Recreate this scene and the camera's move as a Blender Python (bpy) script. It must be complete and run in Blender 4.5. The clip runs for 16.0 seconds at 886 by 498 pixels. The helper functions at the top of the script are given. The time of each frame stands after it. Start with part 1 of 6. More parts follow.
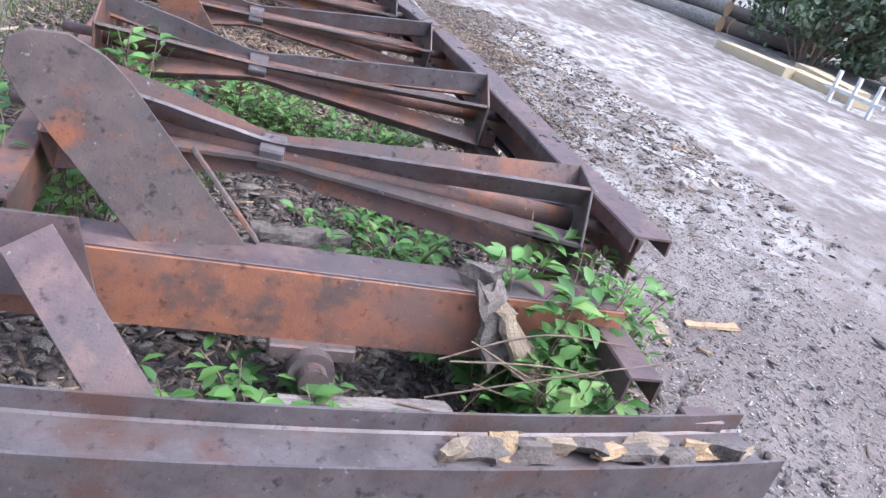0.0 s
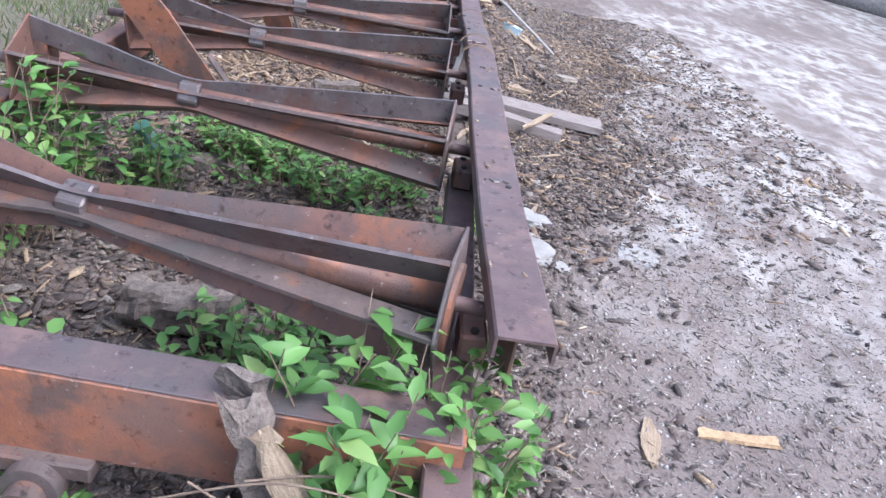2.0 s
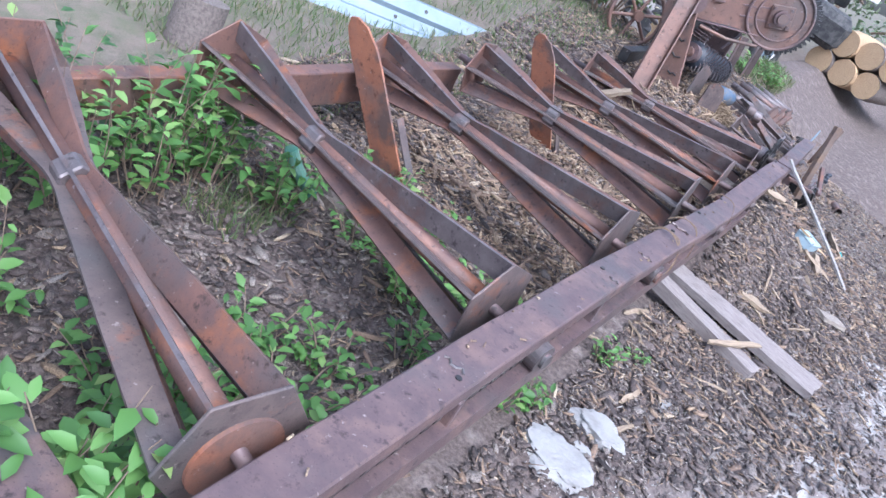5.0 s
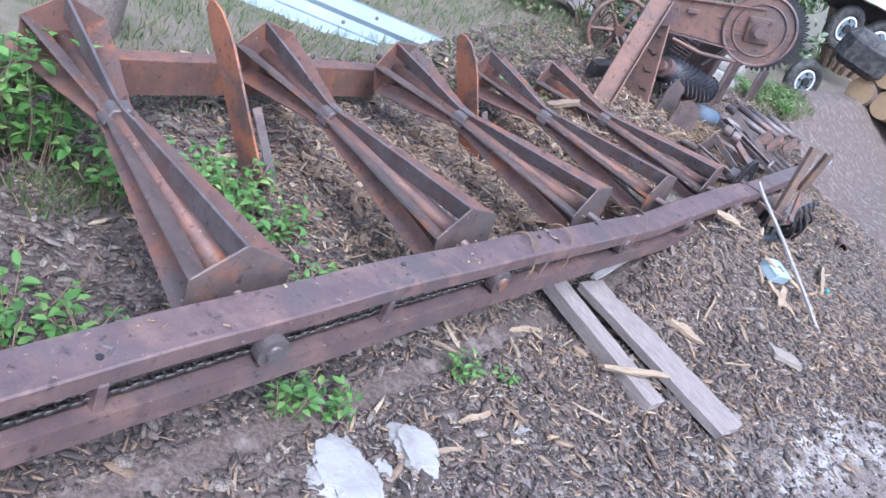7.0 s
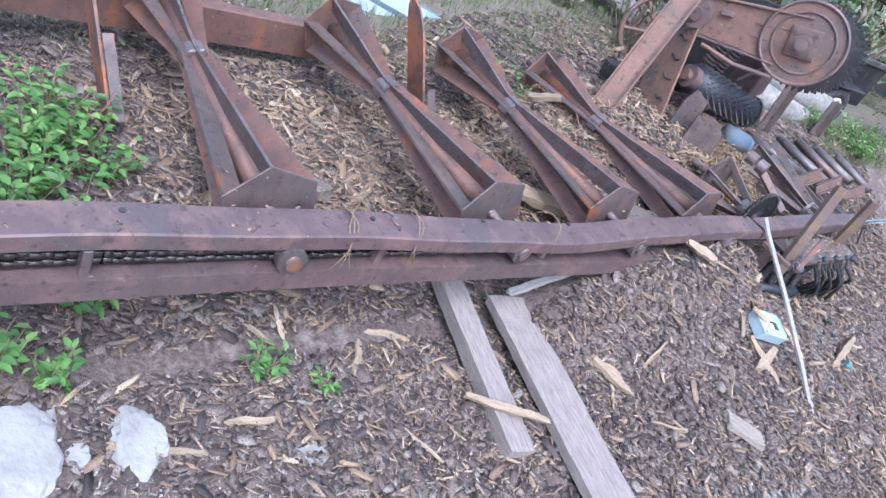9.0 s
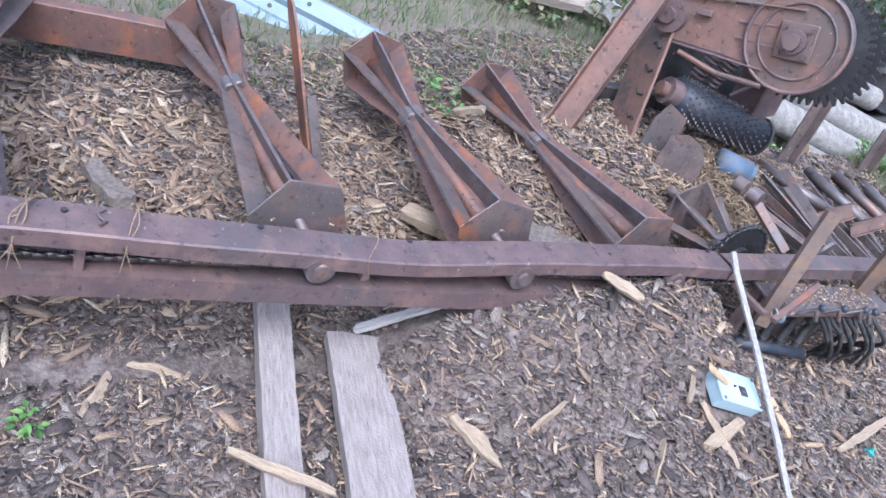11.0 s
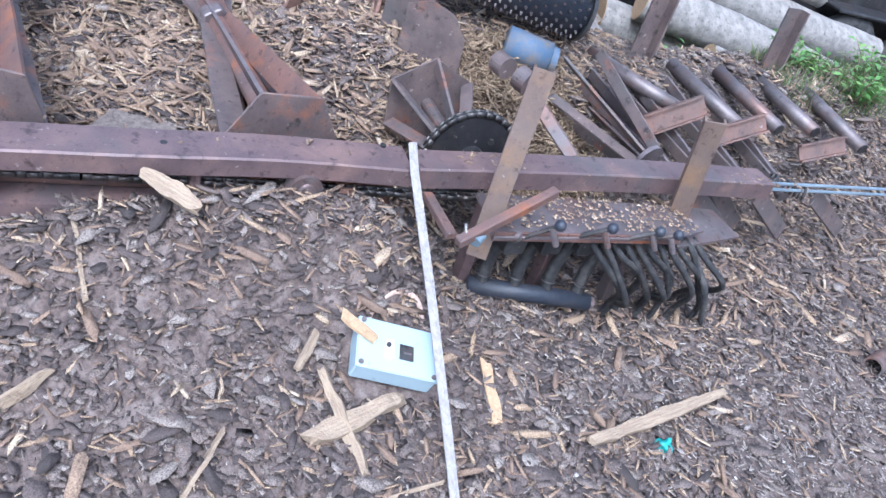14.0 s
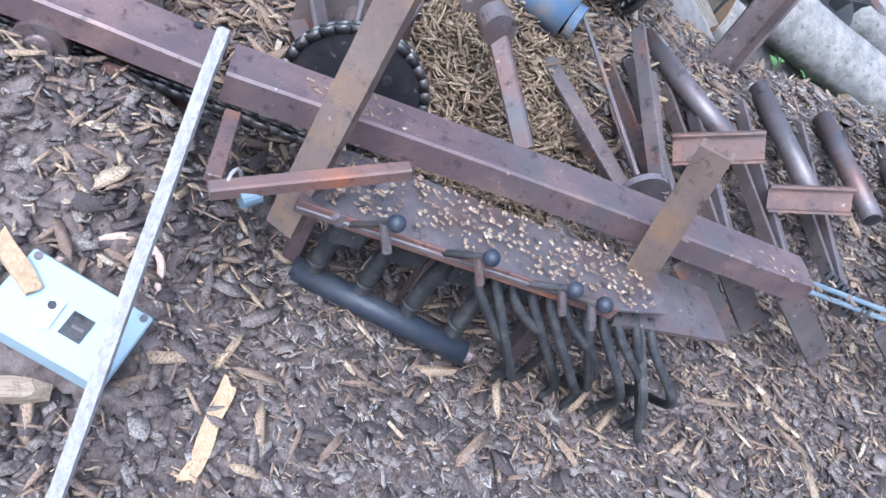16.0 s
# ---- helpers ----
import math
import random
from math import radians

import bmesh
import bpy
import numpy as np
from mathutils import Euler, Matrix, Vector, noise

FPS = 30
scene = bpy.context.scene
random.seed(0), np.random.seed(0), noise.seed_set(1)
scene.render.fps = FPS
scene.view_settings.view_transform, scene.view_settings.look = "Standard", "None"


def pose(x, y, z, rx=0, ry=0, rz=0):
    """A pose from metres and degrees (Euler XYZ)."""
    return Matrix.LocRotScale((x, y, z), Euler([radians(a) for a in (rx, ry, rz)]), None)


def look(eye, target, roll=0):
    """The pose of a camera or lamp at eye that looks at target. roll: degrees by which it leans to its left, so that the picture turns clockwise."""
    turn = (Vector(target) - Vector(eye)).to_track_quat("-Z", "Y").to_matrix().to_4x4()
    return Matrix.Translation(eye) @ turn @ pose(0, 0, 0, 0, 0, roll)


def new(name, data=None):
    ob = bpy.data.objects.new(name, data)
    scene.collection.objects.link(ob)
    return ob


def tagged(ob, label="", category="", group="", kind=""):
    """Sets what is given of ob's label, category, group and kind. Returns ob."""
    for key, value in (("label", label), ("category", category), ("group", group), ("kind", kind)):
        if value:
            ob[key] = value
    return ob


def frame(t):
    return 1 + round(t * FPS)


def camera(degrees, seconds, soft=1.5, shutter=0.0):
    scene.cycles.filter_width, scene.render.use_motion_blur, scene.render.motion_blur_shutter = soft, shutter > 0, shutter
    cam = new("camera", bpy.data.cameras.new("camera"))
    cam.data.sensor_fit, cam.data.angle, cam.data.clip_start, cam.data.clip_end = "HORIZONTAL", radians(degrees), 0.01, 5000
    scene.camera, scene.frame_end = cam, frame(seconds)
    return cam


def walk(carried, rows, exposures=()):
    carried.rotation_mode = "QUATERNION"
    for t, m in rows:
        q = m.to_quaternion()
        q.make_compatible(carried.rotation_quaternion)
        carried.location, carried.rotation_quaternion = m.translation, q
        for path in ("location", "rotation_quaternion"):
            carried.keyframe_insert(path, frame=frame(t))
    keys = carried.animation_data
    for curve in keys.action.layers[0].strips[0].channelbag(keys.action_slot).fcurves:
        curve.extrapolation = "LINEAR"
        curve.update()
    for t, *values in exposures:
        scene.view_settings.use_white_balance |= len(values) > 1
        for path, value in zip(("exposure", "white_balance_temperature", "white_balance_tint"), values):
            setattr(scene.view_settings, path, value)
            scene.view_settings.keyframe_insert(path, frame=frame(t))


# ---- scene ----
cam = camera(61.2, 16.0)
PATH = [
    (0, (-1.387, -1.935, 1.344), (-0.712, -0.252, 0.499), 16.1),
    (0.5, (-1.129, -1.787, 1.343), (-0.506, -0.136, 0.401), 15.1),
    (1, (-0.788, -1.71, 1.348), (-0.313, -0.011, 0.406), 12.7),
    (1.5, (-0.533, -1.558, 1.368), (-0.19, 0.186, 0.452), 11.9),
    (2, (-0.257, -1.426, 1.442), (-0.097, 0.343, 0.523), 11.2),
    (2.5, (0.007, -1.336, 1.484), (-0.031, 0.451, 0.587), 12.3),
    (3, (0.194, -1.232, 1.58), (-0.024, 0.533, 0.665), 15.3),
    (3.2, (0.222, -1.164, 1.603), (-0.057, 0.58, 0.664), 16.8),
    (5.3, (0.673, -0.658, 1.829), (-0.043, 0.94, 0.862), 29.2),
    (5.5, (0.718, -0.574, 1.842), (-0.012, 1.029, 0.893), 30.1),
    (6, (0.864, -0.352, 1.872), (0.082, 1.234, 0.939), 30.8),
    (6.5, (1.146, -0.138, 1.939), (0.292, 1.407, 1.001), 28.8),
    (7, (1.349, 0.08, 1.97), (0.471, 1.586, 0.991), 27.1),
    (7.5, (1.458, 0.312, 2.005), (0.566, 1.777, 0.976), 26.9),
    (8, (1.651, 0.67, 2.022), (0.659, 2.072, 0.997), 26.6),
    (8.5, (1.781, 1.034, 2.046), (0.709, 2.381, 1.028), 28.5),
    (8.7, (1.803, 1.159, 2.053), (0.733, 2.489, 1.01), 30.0),
    (10.8, (2.046, 2.588, 1.985), (0.732, 3.641, 0.905), 25.8),
    (11, (2.083, 2.788, 1.99), (0.725, 3.808, 0.934), 25.0),
    (11.5, (2.138, 3.233, 1.925), (0.749, 4.231, 0.888), 24.9),
    (12, (2.116, 3.628, 1.854), (0.766, 4.621, 0.762), 25.4),
    (12.5, (2.124, 3.948, 1.851), (0.718, 4.919, 0.811), 24.4),
    (13, (2.194, 4.276, 1.859), (0.715, 5.205, 0.886), 22.9),
    (13.5, (2.182, 4.631, 1.794), (0.738, 5.52, 0.733), 20.1),
    (14, (2.068, 4.925, 1.691), (0.66, 5.778, 0.554), 20.0),
    (14.5, (2.026, 5.256, 1.614), (0.575, 5.978, 0.441), 21.2),
    (15, (1.871, 5.507, 1.557), (0.438, 6.159, 0.323), 24.1),
    (15.5, (1.711, 5.73, 1.497), (0.297, 6.342, 0.222), 27.9),
    (16, (1.568, 5.967, 1.459), (0.134, 6.532, 0.185), 33.4),
]
walk(cam, [(t, look(eye, target, roll)) for t, eye, target, roll in PATH], exposures=[(0, 1.60, 5540, 12), (3.2, 1.52, 5620, 12), (5.3, 1.60, 5260, 12), (12, 1.56, 5240, 11), (16, 1.60, 5080, 9)])

# ---------------------------------------------------------------- world and light
world = bpy.data.worlds.new("sky")
scene.world = world
world.use_nodes = True
wn = world.node_tree.nodes
sky = wn.new("ShaderNodeTexSky")
sky.sky_type, sky.sun_disc = "NISHITA", False
sky.sun_elevation, sky.sun_rotation = radians(52), radians(120)
sky.air_density, sky.dust_density, sky.ozone_density = 1.0, 4.0, 1.0
hsv = wn.new("ShaderNodeHueSaturation")
hsv.inputs["Saturation"].default_value = 0.6
world.node_tree.links.new(sky.outputs[0], hsv.inputs["Color"])
world.node_tree.links.new(hsv.outputs[0], wn["Background"].inputs["Color"])
wn["Background"].inputs["Strength"].default_value = 0.15
sun = new("sun", bpy.data.lights.new("sun", "SUN"))
sun.data.energy, sun.data.angle, sun.data.color = 0.85, radians(30), (1.0, 0.97, 0.93)
sun.matrix_world = look((3, -2, 6), (0, 0, 0))


# ---------------------------------------------------------------- materials
def mat(name, build, rough=0.8, metal=0.0, bump=0.0, bump_scale=60.0):
    """A node material. build(nodes, links, co) gives the colour socket."""
    m = bpy.data.materials.new(name)
    m.use_nodes = True
    nt = m.node_tree
    b = nt.nodes["Principled BSDF"]
    b.inputs["Roughness"].default_value, b.inputs["Metallic"].default_value = rough, metal
    co = nt.nodes.new("ShaderNodeNewGeometry").outputs["Position"]
    out = build(nt.nodes, nt.links, co)
    nt.links.new(out, b.inputs["Base Color"])
    if bump:
        n = nt.nodes.new("ShaderNodeTexNoise")
        n.inputs["Scale"].default_value, n.inputs["Detail"].default_value = bump_scale, 6
        nt.links.new(co, n.inputs["Vector"])
        bp = nt.nodes.new("ShaderNodeBump")
        bp.inputs["Strength"].default_value, bp.inputs["Distance"].default_value = bump, 0.01
        nt.links.new(n.outputs["Fac"], bp.inputs["Height"])
        nt.links.new(bp.outputs["Normal"], b.inputs["Normal"])
    return m


def fac(N, L, co, scale, lo, hi, detail=6, stretch=None, seed=0.0):
    """A noise mask between lo and hi."""
    if stretch or seed:
        mp = N.new("ShaderNodeMapping")
        mp.inputs["Location"].default_value = (seed, seed * 0.7, seed * 1.3)
        mp.inputs["Scale"].default_value = stretch or (1, 1, 1)
        L.new(co, mp.inputs["Vector"])
        co = mp.outputs["Vector"]
    n = N.new("ShaderNodeTexNoise")
    n.inputs["Scale"].default_value, n.inputs["Detail"].default_value = scale, detail
    n.inputs["Roughness"].default_value = 0.62
    L.new(co, n.inputs["Vector"])
    r = N.new("ShaderNodeMapRange")
    r.inputs["From Min"].default_value, r.inputs["From Max"].default_value = lo, hi
    L.new(n.outputs["Fac"], r.inputs["Value"])
    return r.outputs["Result"]


def mix(N, L, f, a, b):
    m = N.new("ShaderNodeMix")
    m.data_type = "RGBA"
    for sock, v in ((m.inputs["Factor"], f), (m.inputs["A"], a), (m.inputs["B"], b)):
        if isinstance(v, tuple):
            sock.default_value = (*v, 1)
        elif isinstance(v, (int, float)):
            sock.default_value = v
        else:
            L.new(v, sock)
    return m.outputs["Result"]


def ramp(N, L, f, stops):
    r = N.new("ShaderNodeValToRGB")
    e = r.color_ramp.elements
    while len(e) < len(stops):
        e.new(0.5)
    for k, (p, c) in enumerate(stops):
        e[k].position, e[k].color = p, (*c, 1)
    L.new(f, r.inputs["Fac"])
    return r.outputs["Color"]


def rust(name, base, dark, spot, amount=(0.52, 0.66), rough=0.6, metal=0.25, seed=0.0):
    def b(N, L, co):
        c = mix(N, L, fac(N, L, co, 9, 0.35, 0.68, seed=seed), base, dark)
        c = mix(N, L, fac(N, L, co, 2.3, 0.50, 0.66, detail=8, seed=seed + 11), c, tuple(0.5 * v + 0.055 for v in dark))
        c = mix(N, L, fac(N, L, co, 5, *amount, detail=9, seed=seed + 5), c, spot)
        c = mix(N, L, fac(N, L, co, 26, 0.58, 0.70, detail=8, seed=seed + 2), c, tuple(0.45 * v for v in dark))
        c = mix(N, L, fac(N, L, co, 130, 0.6, 0.78, detail=3), c, tuple(0.55 * v for v in dark))
        return mix(N, L, fac(N, L, co, 38, 0.66, 0.76, detail=4, seed=3), c, (0.36, 0.31, 0.30))
    return mat(name, b, rough, metal, 0.13, 150)


def island(N):
    return N.new("ShaderNodeNewGeometry").outputs["Random Per Island"]


def pieces(name, stops, rough=0.9, grain=(40, 40, 40)):
    """Loose pieces, each of its own tint, with some grain."""
    def b(N, L, co):
        c = ramp(N, L, island(N), stops)
        return mix(N, L, fac(N, L, co, 5, 0.4, 0.7, stretch=grain), c, tuple(0.6 * v for v in stops[0][1]))
    return mat(name, b, rough, 0, 0.35, 120)


M_RAIL = rust("purple_rust", (0.165, 0.110, 0.106), (0.10, 0.070, 0.074), (0.21, 0.135, 0.118), rough=0.5)
M_ROLL = rust("brown_rust", (0.165, 0.122, 0.112), (0.088, 0.070, 0.070), (0.27, 0.105, 0.055), (0.57, 0.70), seed=2.0)
M_WORN = rust("worn_steel", (0.19, 0.16, 0.16), (0.11, 0.09, 0.092), (0.15, 0.09, 0.075), rough=0.45, metal=0.4, seed=7.0)
M_ORANGE = rust("flaked_orange_paint", (0.335, 0.135, 0.075), (0.25, 0.10, 0.06), (0.125, 0.08, 0.07), (0.49, 0.60), metal=0.0, rough=0.65, seed=4.0)
M_PLATE = rust("plate_rust", (0.20, 0.105, 0.08), (0.115, 0.072, 0.066), (0.31, 0.115, 0.05), (0.55, 0.72), seed=9.0)
M_BROWN = rust("bright_brown_rust", (0.215, 0.12, 0.092), (0.145, 0.09, 0.075), (0.10, 0.075, 0.07), seed=13.0)
M_POST = rust("scuffed_brown_steel", (0.20, 0.145, 0.115), (0.14, 0.10, 0.085), (0.24, 0.15, 0.09), seed=17.0)
M_DARK = rust("oily_steel", (0.035, 0.034, 0.036), (0.02, 0.02, 0.022), (0.07, 0.055, 0.05), rough=0.5, metal=0.3)
M_CHAIN = rust("oily_chain", (0.10, 0.092, 0.09), (0.05, 0.047, 0.046), (0.16, 0.13, 0.12), rough=0.4, metal=0.6)
M_GALV = mat("galvanised_steel", lambda N, L, co: mix(N, L, fac(N, L, co, 4, 0.3, 0.7), (0.13, 0.18, 0.22), (0.20, 0.245, 0.28)), 0.5, 0.2, 0.1, 60)
M_RUBBER = mat("black_rubber", lambda N, L, co: mix(N, L, fac(N, L, co, 30, 0.45, 0.7), (0.018, 0.018, 0.02), (0.06, 0.055, 0.05)), 0.7, 0, 0.2, 150)
M_TYRE = mat("dusty_rubber", lambda N, L, co: mix(N, L, fac(N, L, co, 12, 0.4, 0.7), (0.03, 0.03, 0.033), (0.10, 0.095, 0.09)), 0.85, 0, 0.3, 100)
M_BLUEPAD = mat("blue_black_paint", lambda N, L, co: mix(N, L, fac(N, L, co, 20, 0.4, 0.75), (0.022, 0.028, 0.042), (0.05, 0.05, 0.056)), 0.5, 0, 0.15, 80)
M_WHITE = mat("chipped_white_paint", lambda N, L, co: mix(N, L, fac(N, L, co, 8, 0.5, 0.75), (0.72, 0.72, 0.7), (0.45, 0.43, 0.4)), 0.6, 0, 0.1, 60)
M_BOX = mat("pale_grey_enamel", lambda N, L, co: mix(N, L, fac(N, L, co, 30, 0.62, 0.75), (0.34, 0.43, 0.475), (0.22, 0.25, 0.26)), 0.45, 0, 0.05, 60)
M_BLUE = mat("scuffed_blue_paint", lambda N, L, co: mix(N, L, fac(N, L, co, 14, 0.42, 0.66), (0.075, 0.125, 0.20), (0.16, 0.145, 0.135)), 0.75, 0, 0.1, 60)
M_TEAL = mat("teal_plastic", lambda N, L, co: mix(N, L, fac(N, L, co, 40, 0.5, 0.75), (0.03, 0.28, 0.27), (0.10, 0.30, 0.26)), 0.5)
M_GREENPIPE = mat("faded_green_plastic", lambda N, L, co: mix(N, L, fac(N, L, co, 20, 0.4, 0.7), (0.07, 0.19, 0.14), (0.14, 0.20, 0.16)), 0.6)
M_TWINE = mat("pale_twine", lambda N, L, co: mix(N, L, fac(N, L, co, 90, 0.4, 0.7), (0.62, 0.45, 0.36), (0.42, 0.30, 0.24)), 0.9)
M_ROCK = mat("broken_white_rock", lambda N, L, co: mix(N, L, fac(N, L, co, 9, 0.48, 0.85, detail=9), (0.30, 0.292, 0.285), (0.17, 0.152, 0.142)), 0.95, 0, 0.7, 40)


def wood(name, a, b, dark, stretch):
    def f(N, L, co):
        add = N.new("ShaderNodeVectorMath")
        L.new(N.new("ShaderNodeTexCoord").outputs["Object"], add.inputs[0])
        ten = N.new("ShaderNodeMath")
        ten.operation = "MULTIPLY"
        ten.inputs[1].default_value = 17.0
        L.new(N.new("ShaderNodeObjectInfo").outputs["Random"], ten.inputs[0])
        L.new(ten.outputs[0], add.inputs[1])
        co = add.outputs[0]
        c = mix(N, L, fac(N, L, co, 3, 0.35, 0.65, stretch=stretch), a, b)
        return mix(N, L, fac(N, L, co, 7, 0.56, 0.72, stretch=stretch, seed=4), c, dark)
    return mat(name, f, 0.9, 0, 0.5, 120)


M_PLANK = wood("weathered_board", (0.29, 0.25, 0.235), (0.20, 0.165, 0.155), (0.10, 0.08, 0.072), (3, 26, 26))
M_PLANKY = wood("weathered_board_long", (0.31, 0.27, 0.23), (0.22, 0.18, 0.15), (0.12, 0.095, 0.08), (3, 26, 26))
M_LATH = wood("silvered_lath", (0.36, 0.34, 0.33), (0.26, 0.24, 0.23), (0.15, 0.13, 0.12), (4, 24, 24))
M_TIMBER = wood("fresh_timber", (0.62, 0.52, 0.36), (0.50, 0.39, 0.25), (0.33, 0.24, 0.15), (3, 26, 26))
M_SPLINT = wood("split_wood", (0.34, 0.265, 0.185), (0.23, 0.17, 0.12), (0.12, 0.088, 0.068), (4, 42, 42))
M_BARK = wood("log_bark", (0.20, 0.165, 0.145), (0.11, 0.088, 0.078), (0.055, 0.045, 0.04), (16, 16, 16))
M_BARE = wood("peeled_log", (0.29, 0.27, 0.25), (0.16, 0.15, 0.14), (0.085, 0.078, 0.07), (3, 6, 6))
M_CUT = wood("cut_log_end", (0.48, 0.34, 0.20), (0.36, 0.24, 0.14), (0.20, 0.13, 0.08), (20, 20, 20))
M_CHIP = pieces("bark_flakes", [(0.0, (0.050, 0.040, 0.038)), (0.3, (0.105, 0.080, 0.074)), (0.6, (0.160, 0.122, 0.108)), (0.85, (0.225, 0.182, 0.158)), (1.0, (0.33, 0.285, 0.25))])
M_SLIVER = pieces("wood_slivers", [(0.0, (0.17, 0.115, 0.085)), (0.5, (0.29, 0.20, 0.14)), (0.85, (0.42, 0.31, 0.20)), (1.0, (0.56, 0.46, 0.34))])
M_SHAVE = pieces("grey_shavings", [(0.0, (0.15, 0.122, 0.108)), (0.4, (0.245, 0.208, 0.185)), (0.8, (0.34, 0.30, 0.27)), (1.0, (0.47, 0.43, 0.39))])
M_STRAW = pieces("wood_fibre", [(0.0, (0.16, 0.108, 0.07)), (0.5, (0.28, 0.195, 0.125)), (1.0, (0.42, 0.325, 0.215))])
M_GRIT = pieces("pale_grit", [(0.0, (0.20, 0.175, 0.165)), (0.5, (0.36, 0.33, 0.31)), (1.0, (0.62, 0.60, 0.58))])


def leafy(name, stops):
    def b(N, L, co):
        return ramp(N, L, island(N), stops)
    m = mat(name, b, 0.5)
    p = m.node_tree.nodes["Principled BSDF"]
    p.inputs["Subsurface Weight"].default_value = 0.0
    tr = m.node_tree.nodes.new("ShaderNodeBsdfTranslucent")
    tr.inputs["Color"].default_value = (0.12, 0.22, 0.03, 1)
    ad = m.node_tree.nodes.new("ShaderNodeMixShader")
    ad.inputs[0].default_value = 0.25
    out = m.node_tree.nodes["Material Output"]
    m.node_tree.links.new(p.outputs[0], ad.inputs[1])
    m.node_tree.links.new(tr.outputs[0], ad.inputs[2])
    m.node_tree.links.new(ad.outputs[0], out.inputs["Surface"])
    return m


M_LEAF = leafy("green_leaves", [(0.0, (0.055, 0.13, 0.035)), (0.4, (0.10, 0.22, 0.055)), (0.8, (0.16, 0.31, 0.085)), (1.0, (0.26, 0.36, 0.12))])
M_LEAFD = leafy("dark_leaves", [(0.0, (0.03, 0.075, 0.028)), (0.6, (0.055, 0.13, 0.045)), (1.0, (0.09, 0.18, 0.06))])
# distance haze painted in: leaf greens made paler and greyer than the foliage itself
M_FAR_HAZED = leafy("hazed_far_foliage", [(0.0, (0.12, 0.16, 0.11)), (0.6, (0.20, 0.245, 0.165)), (1.0, (0.30, 0.33, 0.24))])
M_GRASS = leafy("grass_blades", [(0.0, (0.06, 0.10, 0.04)), (0.5, (0.11, 0.15, 0.06)), (0.8, (0.20, 0.18, 0.11)), (1.0, (0.28, 0.235, 0.16))])
M_TWIG = mat("dry_twig", lambda N, L, co: mix(N, L, fac(N, L, co, 25, 0.4, 0.7), (0.24, 0.175, 0.13), (0.12, 0.085, 0.065)), 0.9)


def ground_colour(N, L, co):
    sx = N.new("ShaderNodeSeparateXYZ")
    L.new(co, sx.inputs[0])
    bark = mix(N, L, fac(N, L, co, 45, 0.35, 0.7), (0.060, 0.044, 0.040), (0.175, 0.135, 0.118))
    bark = mix(N, L, fac(N, L, co, 11, 0.52, 0.7, seed=2), bark, (0.22, 0.18, 0.165))
    yard = mix(N, L, fac(N, L, co, 1.4, 0.35, 0.65, detail=9), (0.15, 0.12, 0.112), (0.225, 0.19, 0.178))
    yard = mix(N, L, fac(N, L, co, 60, 0.5, 0.72, detail=4), yard, (0.12, 0.09, 0.08))
    white = N.new("ShaderNodeMath")
    white.operation = "MULTIPLY"
    L.new(fac(N, L, co, 0.55, 0.40, 0.56, detail=12, stretch=(1.7, 0.75, 1), seed=1.7), white.inputs[0])
    L.new(fac(N, L, co, 3.1, 0.43, 0.55, detail=12, stretch=(1.3, 0.8, 1), seed=9.3), white.inputs[1])
    ahead = N.new("ShaderNodeMapRange")
    ahead.inputs["From Min"].default_value, ahead.inputs["From Max"].default_value = 0.6, 1.9
    L.new(sx.outputs["Y"], ahead.inputs["Value"])
    fresh = N.new("ShaderNodeMath")
    fresh.operation = "MULTIPLY"
    L.new(white.outputs[0], fresh.inputs[0])
    L.new(ahead.outputs["Result"], fresh.inputs[1])
    yard = mix(N, L, fresh.outputs[0], yard, (0.40, 0.378, 0.36))
    yard = mix(N, L, fac(N, L, co, 5, 0.55, 0.74, detail=12, seed=6), yard, (0.15, 0.115, 0.10))
    yard = mix(N, L, fac(N, L, co, 23, 0.58, 0.72, detail=8, seed=16), yard, (0.12, 0.09, 0.08))
    wob = N.new("ShaderNodeMath")
    wob.operation = "MULTIPLY_ADD"
    L.new(fac(N, L, co, 1.6, 0.2, 0.8, detail=8, seed=8), wob.inputs[0])
    wob.inputs[1].default_value = 1.3
    L.new(sx.outputs["X"], wob.inputs[2])
    lean = N.new("ShaderNodeMath")
    lean.operation = "MULTIPLY_ADD"
    L.new(sx.outputs["Y"], lean.inputs[0])
    lean.inputs[1].default_value = -0.20
    L.new(wob.outputs[0], lean.inputs[2])
    r = N.new("ShaderNodeMapRange")
    r.inputs["From Min"].default_value, r.inputs["From Max"].default_value = 0.8, 1.3
    L.new(lean.outputs[0], r.inputs["Value"])
    c = mix(N, L, r.outputs["Result"], bark, yard)
    g = N.new("ShaderNodeMapRange")
    g.inputs["From Min"].default_value, g.inputs["From Max"].default_value = -1.9, -3.0
    L.new(sx.outputs["X"], g.inputs["Value"])
    turf = mix(N, L, fac(N, L, co, 6, 0.4, 0.65, detail=8), (0.11, 0.11, 0.07), (0.17, 0.135, 0.11))
    return mix(N, L, g.outputs["Result"], c, turf)


M_GROUND = mat("bark_and_sand", ground_colour, 0.95, 0, 0.9, 70)


# ---------------------------------------------------------------- mesh helpers
def part(name, bm, material, parent=None, label="", smooth=False):
    me = bpy.data.meshes.new(name)
    bm.to_mesh(me)
    bm.free()
    me.materials.append(material)
    if smooth:
        me.shade_smooth()
    ob = new(name, me)
    ob.parent = parent
    return tagged(ob, label)


def thing(name, label, category, group="", m=None):
    e = new(name)
    e.empty_display_size = 0.05
    if m is not None:
        e.matrix_world = m
    return tagged(e, label, category, group)


